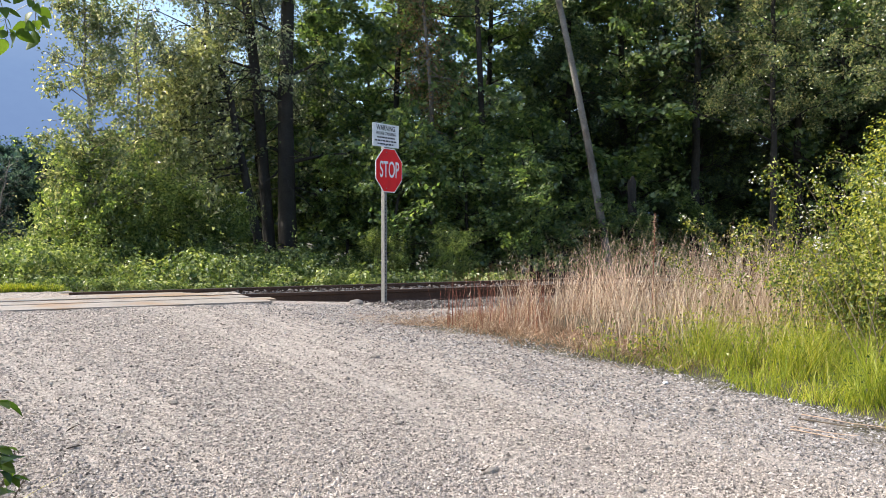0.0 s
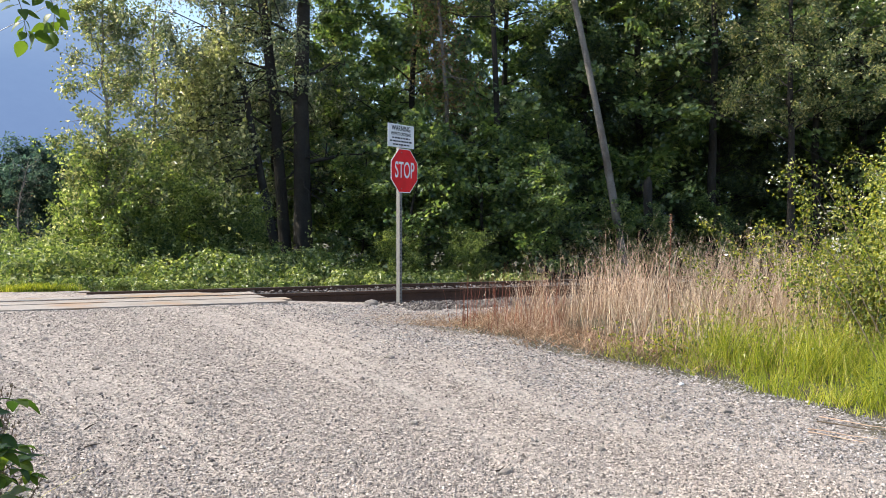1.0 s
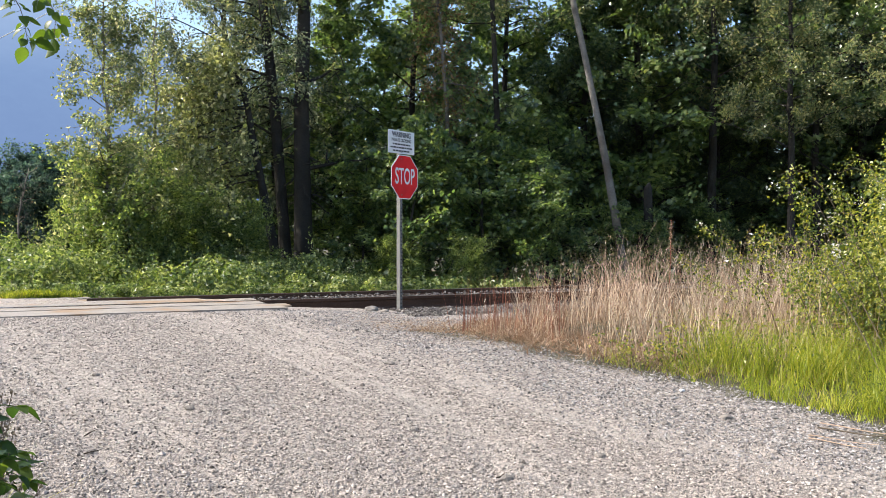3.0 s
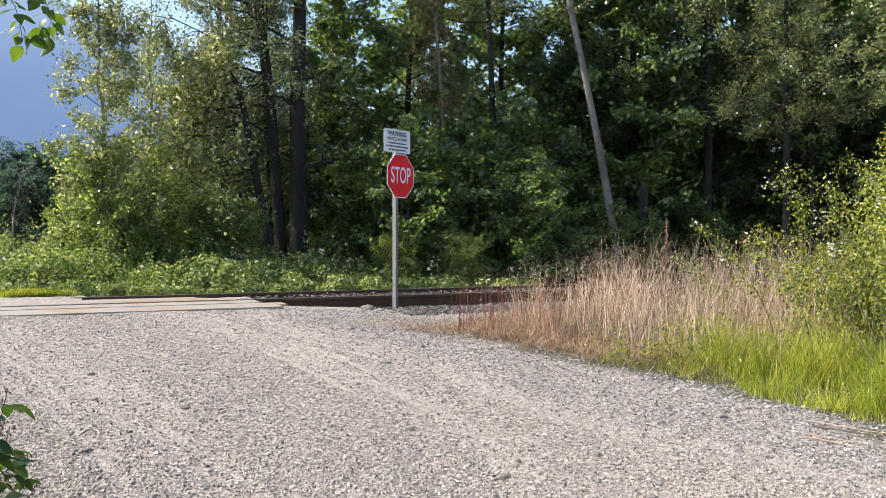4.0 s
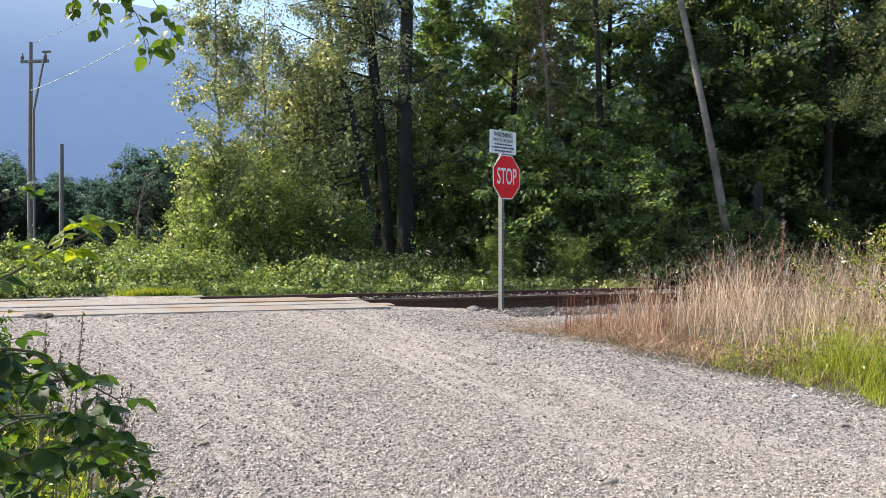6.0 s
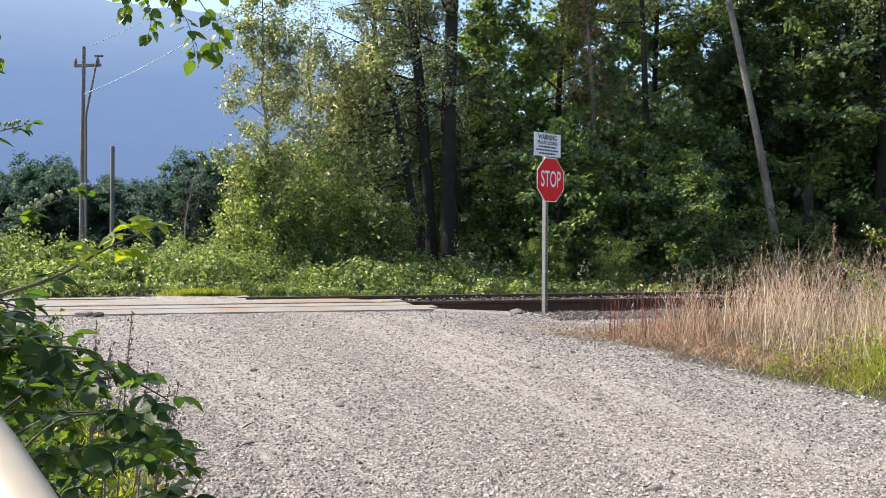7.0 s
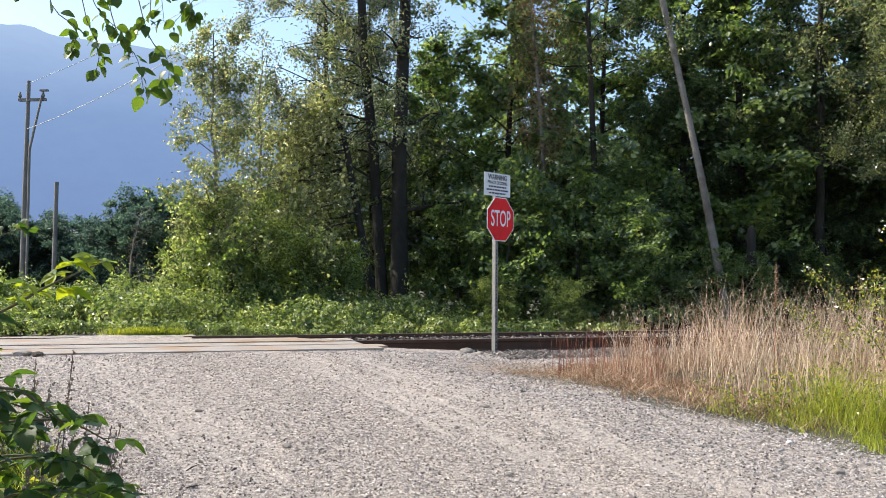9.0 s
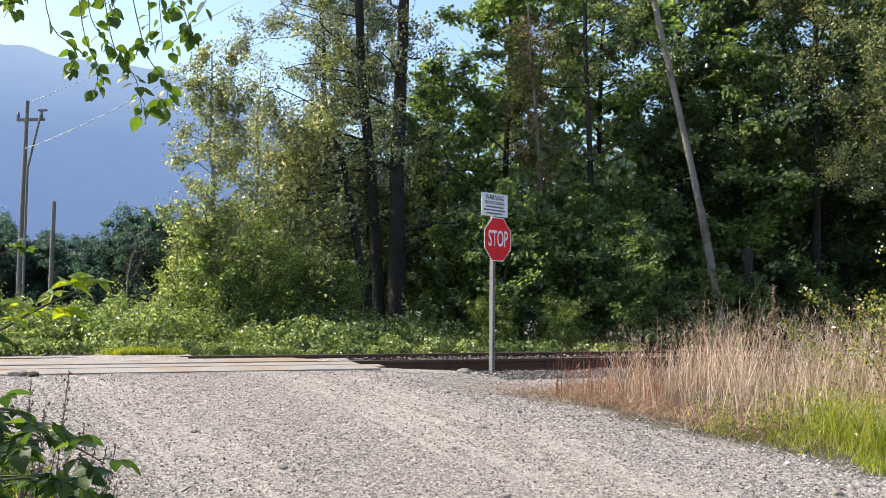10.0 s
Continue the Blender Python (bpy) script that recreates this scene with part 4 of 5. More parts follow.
# leafy weeds in the seam between dead and green grass
x, y = scatter(900, 0.8, 5.0, 7.9, 9.6, lambda x, y: (verge_depth(x, y) > 0.25) & (verge_depth(x, y) < 2.4) & (np.abs(y - 8.0 - 0.2 * x) < 0.4))
x, y = x[:60], y[:60]
ht = np.clip(0.1 + 0.22 * verge_depth(x, y), 0.1, 0.5) * rng.uniform(0.5, 1.2, len(x))
f = rng.uniform(0.15, 1.0, (len(x), 24))
p = np.stack([x[:, None] + 0 * f, y[:, None] + 0 * f, surface(x, y)[:, None] + ht[:, None] * f], -1) + rng.normal(0, 0.055, (len(x), 24, 3))
tagged(part("seam_weeds", leaves(Geo(), p.reshape(-1, 3), 0.036, rng, up=0.4), LEAF_BUSH), "leafy yellow-green weeds at the edge of the dead grass", "weeds", kind="stuff")


def mound(rng, n, centre, radii, leaf_size, crust=0.75):
    """Leaf places through the outer crust of a lumpy heap."""
    v = rng.normal(size=(n, 3))
    v[:, 2] = np.abs(v[:, 2])
    v /= np.linalg.norm(v, axis=1, keepdims=True)
    lump = 1 + 0.16 * np.sin(5 * v[:, 0] + 3 * v[:, 2]) * np.cos(4 * v[:, 1] - 2 * v[:, 2]) + 0.08 * np.sin(13 * v[:, 0] + 9 * v[:, 1]) + 0.06 * np.sin(17 * v[:, 2] - 11 * v[:, 0])
    r = lump * rng.uniform(crust, 1.04, n)
    return np.asarray(centre) + v * np.asarray(radii) * r[:, None]


BUSH = np.array([5.25, 8.5, float(surface(5.25, 8.5))])
bush = thing("bramble_bush", tuple(BUSH), "large sunlit bramble thicket with small white blossoms", "bush")
g, canes, flowers = Geo(), Geo(), Geo()
for c, r, n in (((-0.35, 0.1, 0.0), (1.25, 1.2, 2.3), 74000), ((-1.25, 0.7, 0.0), (0.65, 0.65, 1.1), 9000), ((0.3, -1.1, 0), (1.1, 1.1, 1.3), 24000), ((1.5, 0.4, 0), (1.5, 1.4, 2.5), 20000)):
    pts = mound(rng, n, c, r, 0.06, 0.6)
    pts = pts[0.55 + 0.6 * noise2(pts[:, 0] + pts[:, 2], pts[:, 1] - pts[:, 2], 3.1, 2.0) > rng.uniform(0, 1, n) * 0.8]
    leaves(g, pts, 0.04, rng, lobes=True, facing=(pts - np.array(c)) / np.array(r) + [-0.2, 0, 0.5], jitter=0.55)
for k in range(150):
    u = np.linspace(0, 1, 8)
    az, ln = rng.uniform(0, 6.3), rng.uniform(0.5, 1.3)
    bx0, by0 = rng.uniform(-1.9, 2.0), rng.uniform(-1.2, 1.6)
    ht = (2.3 if bx0 > -0.6 else 2.3 + 0.85 * (bx0 + 0.6)) * rng.uniform(0.55, 1.1)
    pts = np.stack([bx0 + np.cos(az) * u * ln, by0 + np.sin(az) * u * ln, ht * (2.1 * u - 1.25 * u * u)], -1)
    canes.tube(pts, 0.006 * (1 - 0.7 * u), 4)
    m = 110
    f = rng.uniform(0.35, 1.0, m)
    pos = np.stack([np.interp(f, u, pts[:, j]) for j in range(3)], -1) + rng.normal(0, 0.05, (m, 3))
    leaves(g, pos, 0.038, rng, up=0.3, lobes=True)
    if rng.uniform() < 0.3:
        leaves(flowers, pts[-1] + rng.normal(0, 0.04, (14, 3)), 0.03, rng, up=0.9, aspect=0.9)
# long arching sprays that stand out of the thicket towards the track
for x0, y0, x1, y1, h1 in ((-1.6, 1.2, -2.3, 2.3, 1.45), (-1.5, 0.8, -2.0, 1.3, 1.25), (-1.4, 1.2, -1.6, 1.0, 1.75), (-1.0, 0.7, -1.35, 0.8, 1.9), (-0.6, 0.2, -0.75, 0.1, 2.3), (-1.8, 1.6, -2.6, 2.2, 1.05), (-0.2, 0.0, -0.3, -0.2, 2.5), (0.3, -0.2, 0.1, -0.5, 2.55)):
    u = np.linspace(0, 1, 8)
    pts = np.stack([x0 + (x1 - x0) * u, y0 + (y1 - y0) * u, h1 * (1.7 * u - 0.72 * u * u)], -1)
    canes.tube(pts, 0.006 * (1 - 0.6 * u), 4)
    f = rng.uniform(0.3, 1.02, 170)
    leaves(g, np.stack([np.interp(f, u, pts[:, j]) for j in range(3)], -1) + rng.normal(0, 0.05, (170, 3)), 0.045, rng, up=0.3, lobes=True)
    leaves(flowers, pts[-1] + rng.normal(0, 0.05, (10, 3)), 0.03, rng, up=0.9, aspect=0.9)
part("foliage", g, LEAF_BUSH, bush)
tagged(part("stem", canes, TWIG, bush), kind="stuff")
tagged(part("blossom", flowers, BLOSSOM, bush), kind="stuff")

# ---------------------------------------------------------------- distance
# Air haze is painted into the colour, paler upward, and the surface glows.
MOUNTAIN, nt, bsdf, out = material("wooded_mountain_painted_haze")
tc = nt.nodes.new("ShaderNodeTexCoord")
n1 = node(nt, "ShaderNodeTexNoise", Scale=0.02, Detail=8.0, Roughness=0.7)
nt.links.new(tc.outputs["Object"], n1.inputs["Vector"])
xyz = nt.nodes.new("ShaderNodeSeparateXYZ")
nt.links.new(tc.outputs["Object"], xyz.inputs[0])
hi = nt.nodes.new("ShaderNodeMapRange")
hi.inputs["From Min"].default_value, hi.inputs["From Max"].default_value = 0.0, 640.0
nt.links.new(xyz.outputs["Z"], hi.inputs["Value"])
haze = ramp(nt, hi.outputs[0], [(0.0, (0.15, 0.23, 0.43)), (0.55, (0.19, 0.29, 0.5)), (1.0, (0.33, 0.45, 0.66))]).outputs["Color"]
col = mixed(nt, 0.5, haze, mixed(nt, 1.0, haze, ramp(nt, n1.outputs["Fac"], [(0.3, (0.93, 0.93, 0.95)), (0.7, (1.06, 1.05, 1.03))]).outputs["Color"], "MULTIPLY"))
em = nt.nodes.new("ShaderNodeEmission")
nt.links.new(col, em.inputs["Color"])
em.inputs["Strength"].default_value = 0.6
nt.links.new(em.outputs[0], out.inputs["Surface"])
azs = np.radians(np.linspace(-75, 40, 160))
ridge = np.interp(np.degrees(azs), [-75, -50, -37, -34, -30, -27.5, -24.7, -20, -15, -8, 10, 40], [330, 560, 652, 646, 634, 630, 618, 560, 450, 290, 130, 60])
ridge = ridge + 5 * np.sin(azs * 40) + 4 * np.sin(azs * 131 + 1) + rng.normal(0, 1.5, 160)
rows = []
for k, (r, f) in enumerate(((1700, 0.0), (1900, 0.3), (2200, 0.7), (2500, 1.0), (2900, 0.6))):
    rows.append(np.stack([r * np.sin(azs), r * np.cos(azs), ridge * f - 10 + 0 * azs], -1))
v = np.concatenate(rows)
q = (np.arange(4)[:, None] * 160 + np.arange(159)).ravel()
tagged(part("backdrop", Geo().add(v, np.stack([q, q + 1, q + 161, q + 160], -1)), MOUNTAIN, smooth=True), "wooded mountain ridge in the distance, blue haze painted into a glowing surface", "mountain", kind="structure")

far = tree("broadleaf_tree", (-18.5, 37.4), "dark round-crowned tree in the middle distance, haze tinted into its leaves", (BARK, LEAF_FAR_HAZED), 61, "trees across the field", height=5.0, r0=0.2, start=0.1, spread=2.7, limbs=46, leaf_count=32000, leaf=0.14, sigma=0.2, round_crown=True)
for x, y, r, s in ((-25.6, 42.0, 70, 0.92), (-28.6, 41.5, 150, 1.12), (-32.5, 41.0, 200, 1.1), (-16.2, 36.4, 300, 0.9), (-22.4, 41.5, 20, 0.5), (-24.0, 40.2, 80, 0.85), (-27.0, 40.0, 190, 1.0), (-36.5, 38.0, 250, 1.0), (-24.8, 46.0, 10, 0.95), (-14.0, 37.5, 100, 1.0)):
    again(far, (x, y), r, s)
tree("sapling", (-16.0, 31.5), "half-bare pale sapling before the far trees", (PALE_BARK, DEAD_LEAF), 63, height=3.9, r0=0.05, start=0.12, spread=0.8, limbs=14, leaf_count=40, leaf=0.08, dead=30, rise=0.7)
hx0, hy0 = -36.0, 61.0
house = thing("house", (hx0, hy0, float(surface(hx0, hy0))), "small white house glimpsed between distant trees", "house")
part("wall", Geo().box(-4, 4, -3, 3, -1, 3.6), SIGN_WHITE, house)
part("roof", Geo().add([(-4.4, -3.5, 3.5), (4.4, -3.5, 3.5), (4.4, 3.5, 3.5), (-4.4, 3.5, 3.5), (-4.4, 0, 5.6), (4.4, 0, 5.6)], [(0, 1, 5, 4), (2, 3, 4, 5)]).add([(-4.4, -3.5, 3.5), (-4.4, 3.5, 3.5), (-4.4, 0, 5.6), (4.4, -3.5, 3.5), (4.4, 3.5, 3.5), (4.4, 0, 5.6)], [(0, 2, 1), (3, 4, 5)]), GALVANISED, house, "grey metal roof")

# ---------------------------------------------------------------- utility poles
up_x, up_y = -24.3, 37.87
uz = float(surface(up_x, up_y))
pole = thing("utility_pole", (up_x, up_y, uz), "tall weathered wooden utility pole with a crossarm", "utility pole")
ht = 10.42 - uz
part("pole", Geo().tube([(0, 0, -0.5), (0.05, 0, ht * 0.5), (0.13, 0, ht)], [0.13, 0.112, 0.085], 10), POLE_WOOD, pole, smooth=True)
part("riser", Geo().tube([(0.3, -0.1, -0.2), (0.3, -0.1, ht - 3.2), (0.85, -0.1, ht - 0.75)], [0.06, 0.06, 0.05], 8), POLE_WOOD, pole, "thin grey conduit up the pole")
arm = part("crossarm", Geo().box(-0.35, 1.0, -0.06, 0.06, ht - 0.95, ht - 0.82), POLE_WOOD, pole)
for x in (-0.3, 0.85):
    part("insulator", Geo().tube([(x, 0, ht - 0.82), (x, 0, ht - 0.7), (x, 0, ht - 0.6), (x, 0, ht - 0.5)], [0.04, 0.09, 0.06, 0.03], 8), GALVANISED, arm)
part("switch", Geo().box(0.7, 1.1, -0.06, 0.06, ht - 0.5, ht - 0.42), GALVANISED, pole)


def wire(a, b, sag, r):
    t = np.linspace(0, 1, 30)
    p = np.asarray(a)[None] * (1 - t[:, None]) + np.asarray(b)[None] * t[:, None]
    p[:, 2] -= sag * 4 * t * (1 - t)
    return tagged(part("wire", Geo().tube(p, np.full(30, r), 5), CABLE), "pale overhead cable strung from the utility pole", "cable", group="overhead cables")


wire((up_x + 0.15, up_y, uz + ht - 0.1), (-5.0, 30.0, 15.5), 0.5, 0.013)
wire((up_x + 0.05, up_y, uz + ht - 2.25), (-5.0, 24.0, 11.5), 0.6, 0.017)
wx, wy = -20.6, 34.3
wz = float(surface(wx, wy))
second = thing("utility_pole", (wx, wy, wz), "short bare wooden pole behind the taller one", "utility pole")
part("pole", Geo().tube([(0, 0, -0.5), (0.05, 0, 5.32 - wz)], [0.1, 0.085], 10), POLE_WOOD, second, smooth=True)

# ---------------------------------------------------------------- plants beside the camera
def blade_shape(geo, length, width, place_at, fold=0.25, curl=0.25, teeth=9):
    """A toothed leaf blade along +x of the pose place_at."""
    k = 13
    t = np.linspace(0, 1, k)
    half = width * 0.5 * np.sin(math.pi * t ** 0.75) ** 0.8 * (1 + 0.05 * np.where(np.arange(k) % 2, 1, -1))
    half[-1] = 0.001
    z = -curl * length * t ** 2
    rows = []
    for sgn in (-1, 0, 1):
        rows.append(np.stack([t * length, sgn * half, z + abs(sgn) * fold * half], -1))
    v = np.concatenate(rows)
    m = np.array(place_at)
    v = v @ m[:3, :3].T + m[:3, 3]
    q = np.arange(k - 1)
    return geo.add(v, np.concatenate([np.stack([q, q + 1, q + k + 1, q + k], -1), np.stack([q + k, q + k + 1, q + 2 * k + 1, q + 2 * k], -1)]))


def compound_leaf(name, count, size, seed):
    """A bramble leaf of three or five toothed leaflets on a stalk along +x."""
    r = random.Random(seed)
    g = Geo()
    g.tube([(0, 0, 0), (size * 0.4, 0, size * 0.05), (size * 0.75, 0, 0)], [size * 0.02] * 3, 4)
    spread = {3: (-75, 0, 75), 5: (-110, -60, 0, 60, 110)}[count]
    for aa in spread:
        l = size * (1.0 if aa == 0 else 0.78) * r.uniform(0.9, 1.1)
        blade_shape(g, l, l * 0.66, pose(size * 0.72, 0, 0, r.uniform(-14, 14), r.uniform(-5, 22), aa), 0.3, r.uniform(0.12, 0.35))
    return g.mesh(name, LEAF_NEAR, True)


LEAF_YOUNG = leaf_material("young_bramble_leaf", [(0.0, (0.13, 0.2, 0.03)), (1.0, (0.22, 0.27, 0.04))], (2.6, 2.3, 0.5), 0.5, 0.45)
LEAF_HANG = leaf_material("hanging_birch_leaf", [(0.0, (0.03, 0.06, 0.025)), (0.6, (0.06, 0.105, 0.03)), (1.0, (0.13, 0.16, 0.03))], (2.8, 2.6, 0.6), 0.42, 0.45, 0.3)
CANE = rough_surface("green_brown_cane", (0.06, 0.07, 0.025), (0.14, 0.105, 0.055), 10.0, bump=0.2, rough=0.6)
bramble_leaves = [compound_leaf("leaf", 3, 0.065, 1), compound_leaf("leaf", 5, 0.06, 2), compound_leaf("leaf", 3, 0.05, 3)]
young_leaf = compound_leaf("leaf", 5, 0.06, 4)
young_leaf.materials[0] = LEAF_YOUNG


def aimed(p, d, roll=0.0):
    """A pose at p whose +x points along d and whose +z leans up."""
    d = Vector(d).normalized()
    s = Vector((0, 0, 1)).cross(d)
    s = s.normalized() if s.length > 1e-3 else Vector((0, 1, 0))
    u = d.cross(s)
    m = Matrix((d, s, u)).transposed().to_4x4()
    return Matrix.Translation(p) @ m @ pose(0, 0, 0, roll)


def smooth_path(points, k=24):
    """A rounded line through a few points."""
    p = np.asarray(points, float)
    t = np.linspace(0, len(p) - 1, k)
    out_ = []
    for u in t:
        i = min(int(u), len(p) - 2)
        f = u - i
        a0, b0, c0, d0 = p[max(i - 1, 0)], p[i], p[i + 1], p[min(i + 2, len(p) - 1)]
        out_.append(0.5 * (2 * b0 + (c0 - a0) * f + (2 * a0 - 5 * b0 + 4 * c0 - d0) * f * f + (3 * b0 - a0 - 3 * c0 + d0) * f ** 3))
    return np.array(out_)


def bramble_cane(points, radius, count, first, r, label, meshes, young=0, scale=1.0):
    path = smooth_path(points)
    ob = thing("bramble_cane", tuple(path[0]), label, "bramble", "brambles beside the road")
    base = Vector(path[0])
    loc = path - path[0]
    part("stem", Geo().tube(loc, radius * (1 - 0.7 * np.linspace(0, 1, len(path))), 6), CANE, ob, smooth=True)
    for i in range(count):
        f = first + (1 - first) * (i + r.uniform(-0.2, 0.2)) / max(1, count - 1)
        f = min(max(f, 0), 1)
        p = np.array([np.interp(f * (len(path) - 1), np.arange(len(path)), loc[:, j]) for j in range(3)])
        a_ = i * 2.4 + r.uniform(-0.5, 0.5)
        d_ = (math.cos(a_), math.sin(a_), r.uniform(-0.25, 0.45))
        leaf_mesh = young_leaf if i >= count - young else r.choice(meshes)
        o = part("leaf", leaf_mesh, None, ob)
        o.matrix_basis = aimed(p, d_, r.uniform(-35, 35)) @ Matrix.Scale(scale * r.uniform(0.6, 1.05), 4)
    return ob


r = random.Random(7)
LABEL = "arching bramble cane with dark toothed leaves"
# the long young shoot that reaches over the road
bramble_cane([(-1.75, 1.35, 0.02), (-1.5, 1.3, 0.8), (-1.2, 1.32, 1.29), (-1.09, 1.62, 1.42), (-1.06, 1.75, 1.475), (-1.04, 1.94, 1.53)], 0.006, 13, 0.42, r, "young bramble shoot with bright yellow-green leaves at its tip", bramble_leaves, 8, 1.05)
for pts, cnt in (
    ([(-1.9, 1.6, 0.1), (-1.6, 1.55, 0.9), (-1.35, 1.6, 1.22), (-1.1, 1.66, 1.27), (-0.98, 1.68, 1.2)], 13),
    ([(-1.8, 1.9, 0.1), (-1.6, 1.85, 0.8), (-1.4, 1.9, 1.1), (-1.2, 2.0, 1.15), (-1.1, 2.1, 1.08)], 14),
    ([(-1.9, 2.2, 0.1), (-1.7, 2.15, 0.7), (-1.5, 2.2, 0.98), (-1.3, 2.3, 0.98), (-1.22, 2.36, 0.88)], 14),
    ([(-1.7, 1.8, 0.1), (-1.5, 1.8, 0.6), (-1.3, 1.9, 0.95), (-1.15, 2.0, 0.98), (-1.06, 2.05, 0.92)], 14),
    ([(-2.2, 2.0, 0.1), (-1.9, 2.0, 0.8), (-1.7, 2.1, 1.1), (-1.5, 2.2, 1.16), (-1.38, 2.3, 1.1)], 14),
    ([(-2.3, 2.6, 0.1), (-2.0, 2.5, 0.7), (-1.75, 2.55, 0.92), (-1.55, 2.65, 0.9), (-1.48, 2.72, 0.8)], 14),
    ([(-2.0, 2.8, 0.1), (-1.85, 2.75, 0.5), (-1.68, 2.8, 0.72), (-1.55, 2.9, 0.74), (-1.5, 2.95, 0.66)], 13),
    ([(-1.9, 1.5, 0.1), (-1.6, 1.4, 0.9), (-1.4, 1.5, 1.25), (-1.25, 1.6, 1.36), (-1.16, 1.64, 1.34)], 12),
    ([(-2.6, 3.3, 0.1), (-2.3, 3.2, 0.6), (-2.1, 3.3, 0.75), (-1.9, 3.4, 0.7), (-1.85, 3.45, 0.6)], 13),
    ([(-1.65, 2.2, 0.05), (-1.5, 2.2, 0.45), (-1.35, 2.28, 0.72), (-1.24, 2.34, 0.76), (-1.2, 2.36, 0.7)], 13),
):
    bramble_cane(pts, 0.006, cnt + 4, 0.25, r, LABEL, bramble_leaves, 0, 1.3)
for k in range(14):
    y0 = r.uniform(1.6, 3.4)
    x1 = -0.64 * y0 - r.uniform(0.02, 0.4)
    z1 = r.uniform(0.45, 1.12) * (1.0 if y0 < 2.5 else 0.7)
    bramble_cane([(x1 - 0.55, y0 - 0.1, 0.1), (x1 - 0.38, y0, z1 * 0.75), (x1 - 0.18, y0 + 0.05, z1 * 1.02), (x1, y0 + 0.1, z1 * 0.96)], 0.005, 12, 0.25, r, LABEL, bramble_leaves, 0, 1.15)
for k in range(9):
    y0 = r.uniform(1.5, 2.3)
    x1 = -0.73 * y0 + r.uniform(-0.1, 0.06)
    z1 = r.uniform(1.12, 1.38)
    bramble_cane([(x1 - 0.5, y0 - 0.1, 0.1), (x1 - 0.33, y0, z1 * 0.75), (x1 - 0.14, y0 + 0.05, z1 * 1.0), (x1, y0 + 0.1, z1 * 0.96)], 0.005, 13, 0.35, r, LABEL, bramble_leaves, 0, 1.3)
# the flowering cane with round green buds
uu = np.linspace(0, math.pi, 6)
bud_geo = Geo().tube([(0.0, 0.0, 0.022 - 0.0055 * math.cos(q)) for q in uu], 0.0052 * np.sin(uu) + 0.0003, 7).tube([(0, 0, 0), (0.001, 0, 0.018)], [0.001, 0.0009], 4)
BUD = leaf_material("downy_bud", [(0.0, (0.2, 0.24, 0.12)), (1.0, (0.42, 0.42, 0.3))], (1.2, 1.2, 0.8), 0.2, 0.7)
bud = bud_geo.mesh("bud", BUD, True)
for pts in ([(-1.9, 1.5, 0.1), (-1.6, 1.45, 1.0), (-1.35, 1.55, 1.45), (-1.22, 1.7, 1.55), (-1.17, 1.84, 1.605)], [(-2.0, 1.6, 0.1), (-1.75, 1.6, 1.1), (-1.55, 1.7, 1.6), (-1.42, 1.8, 1.72), (-1.35, 1.87, 1.76)]):
    ob = bramble_cane(pts, 0.004, 7, 0.45, r, "flowering bramble cane with clusters of round downy buds", bramble_leaves, 0, 0.75)
    path = smooth_path(pts) - np.array(pts[0])
    for i in range(34):
        p = path[min(23, 15 + i // 4)]
        o = part("bud", bud, BUD, ob)
        o.matrix_basis = aimed(p, (r.uniform(-0.9, 0.9), r.uniform(-0.9, 0.9), 1), 0) @ pose(0, 0, 0, 0, 90, 0) @ Matrix.Scale(r.uniform(0.5, 0.95), 4)

# weeds and grass at the foot of the brambles
rng = np.random.default_rng(71)
g = Geo()
n = 19000
x = rng.uniform(-4.2, -1.0, n)
y = 1.6 + 4.8 * rng.uniform(0, 1, n) ** 1.3
k = (x < left_line(y) + 0.25 + 0.2 * rng.normal(size=n)) & (x < -0.545 * y - 0.1) & (x > -3.6 - 0.4 * np.abs(rng.normal(size=n)) + 0.4 * np.sin(3 * y)) & (y > 1.8 + 0.25 * rng.normal(size=n))
x, y = x[k], y[k]
hgt = 0.12 + (0.35 + 0.55 * smooth((-0.6 * y - x) / 0.35)) * np.exp(-(((y - 2.2) / 1.5) ** 2))
z = surface(x, y) + hgt * rng.uniform(0, 1, len(x)) ** 0.6
leaves(g, np.stack([x, y, z], -1), 0.052, rng, up=0.5, lobes=True)
m = 2600
x = rng.uniform(-4.6, -2.6, m)
y = rng.uniform(4.0, 6.2, m)
k = x < -0.6 * y - 0.05 - 0.25 * rng.uniform(0, 1, m)
x, y = x[k], y[k]
leaves(g, np.stack([x, y, surface(x, y) + 0.45 * rng.uniform(0, 1, len(x)) * (0.75 + 0.25 * noise2(x, y, 6.0, 1.0))], -1), 0.05, rng, up=0.4, lobes=True)
m = 5200
x, y = rng.normal(-3.75, 0.3, m), rng.normal(4.9, 0.5, m)
k = x < -0.66 * y - 0.05
x, y = x[k], y[k]
leaves(g, np.stack([x, y, surface(x, y) + 0.7 * rng.uniform(0, 1, len(x)) * np.exp(-(((x + 3.75) / 0.5) ** 2))], -1), 0.05, rng, up=0.4, lobes=True)
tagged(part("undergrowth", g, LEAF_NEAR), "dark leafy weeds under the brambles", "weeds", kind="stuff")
x, y = rng.uniform(-4.2, -1.2, 3600), rng.uniform(2.4, 6.4, 3600)
k = (x < left_line(y) + 0.35) & (x < -0.53 * y)
x, y = x[k], y[k]
tagged(part("weed_grass", blades(Geo(), np.stack([x, y, surface(x, y)], -1), 0.38, rng, width=0.006, lean=0.25, bend=0.35), GRASS_GREEN), "thin green grass among the brambles", "grass", kind="stuff")


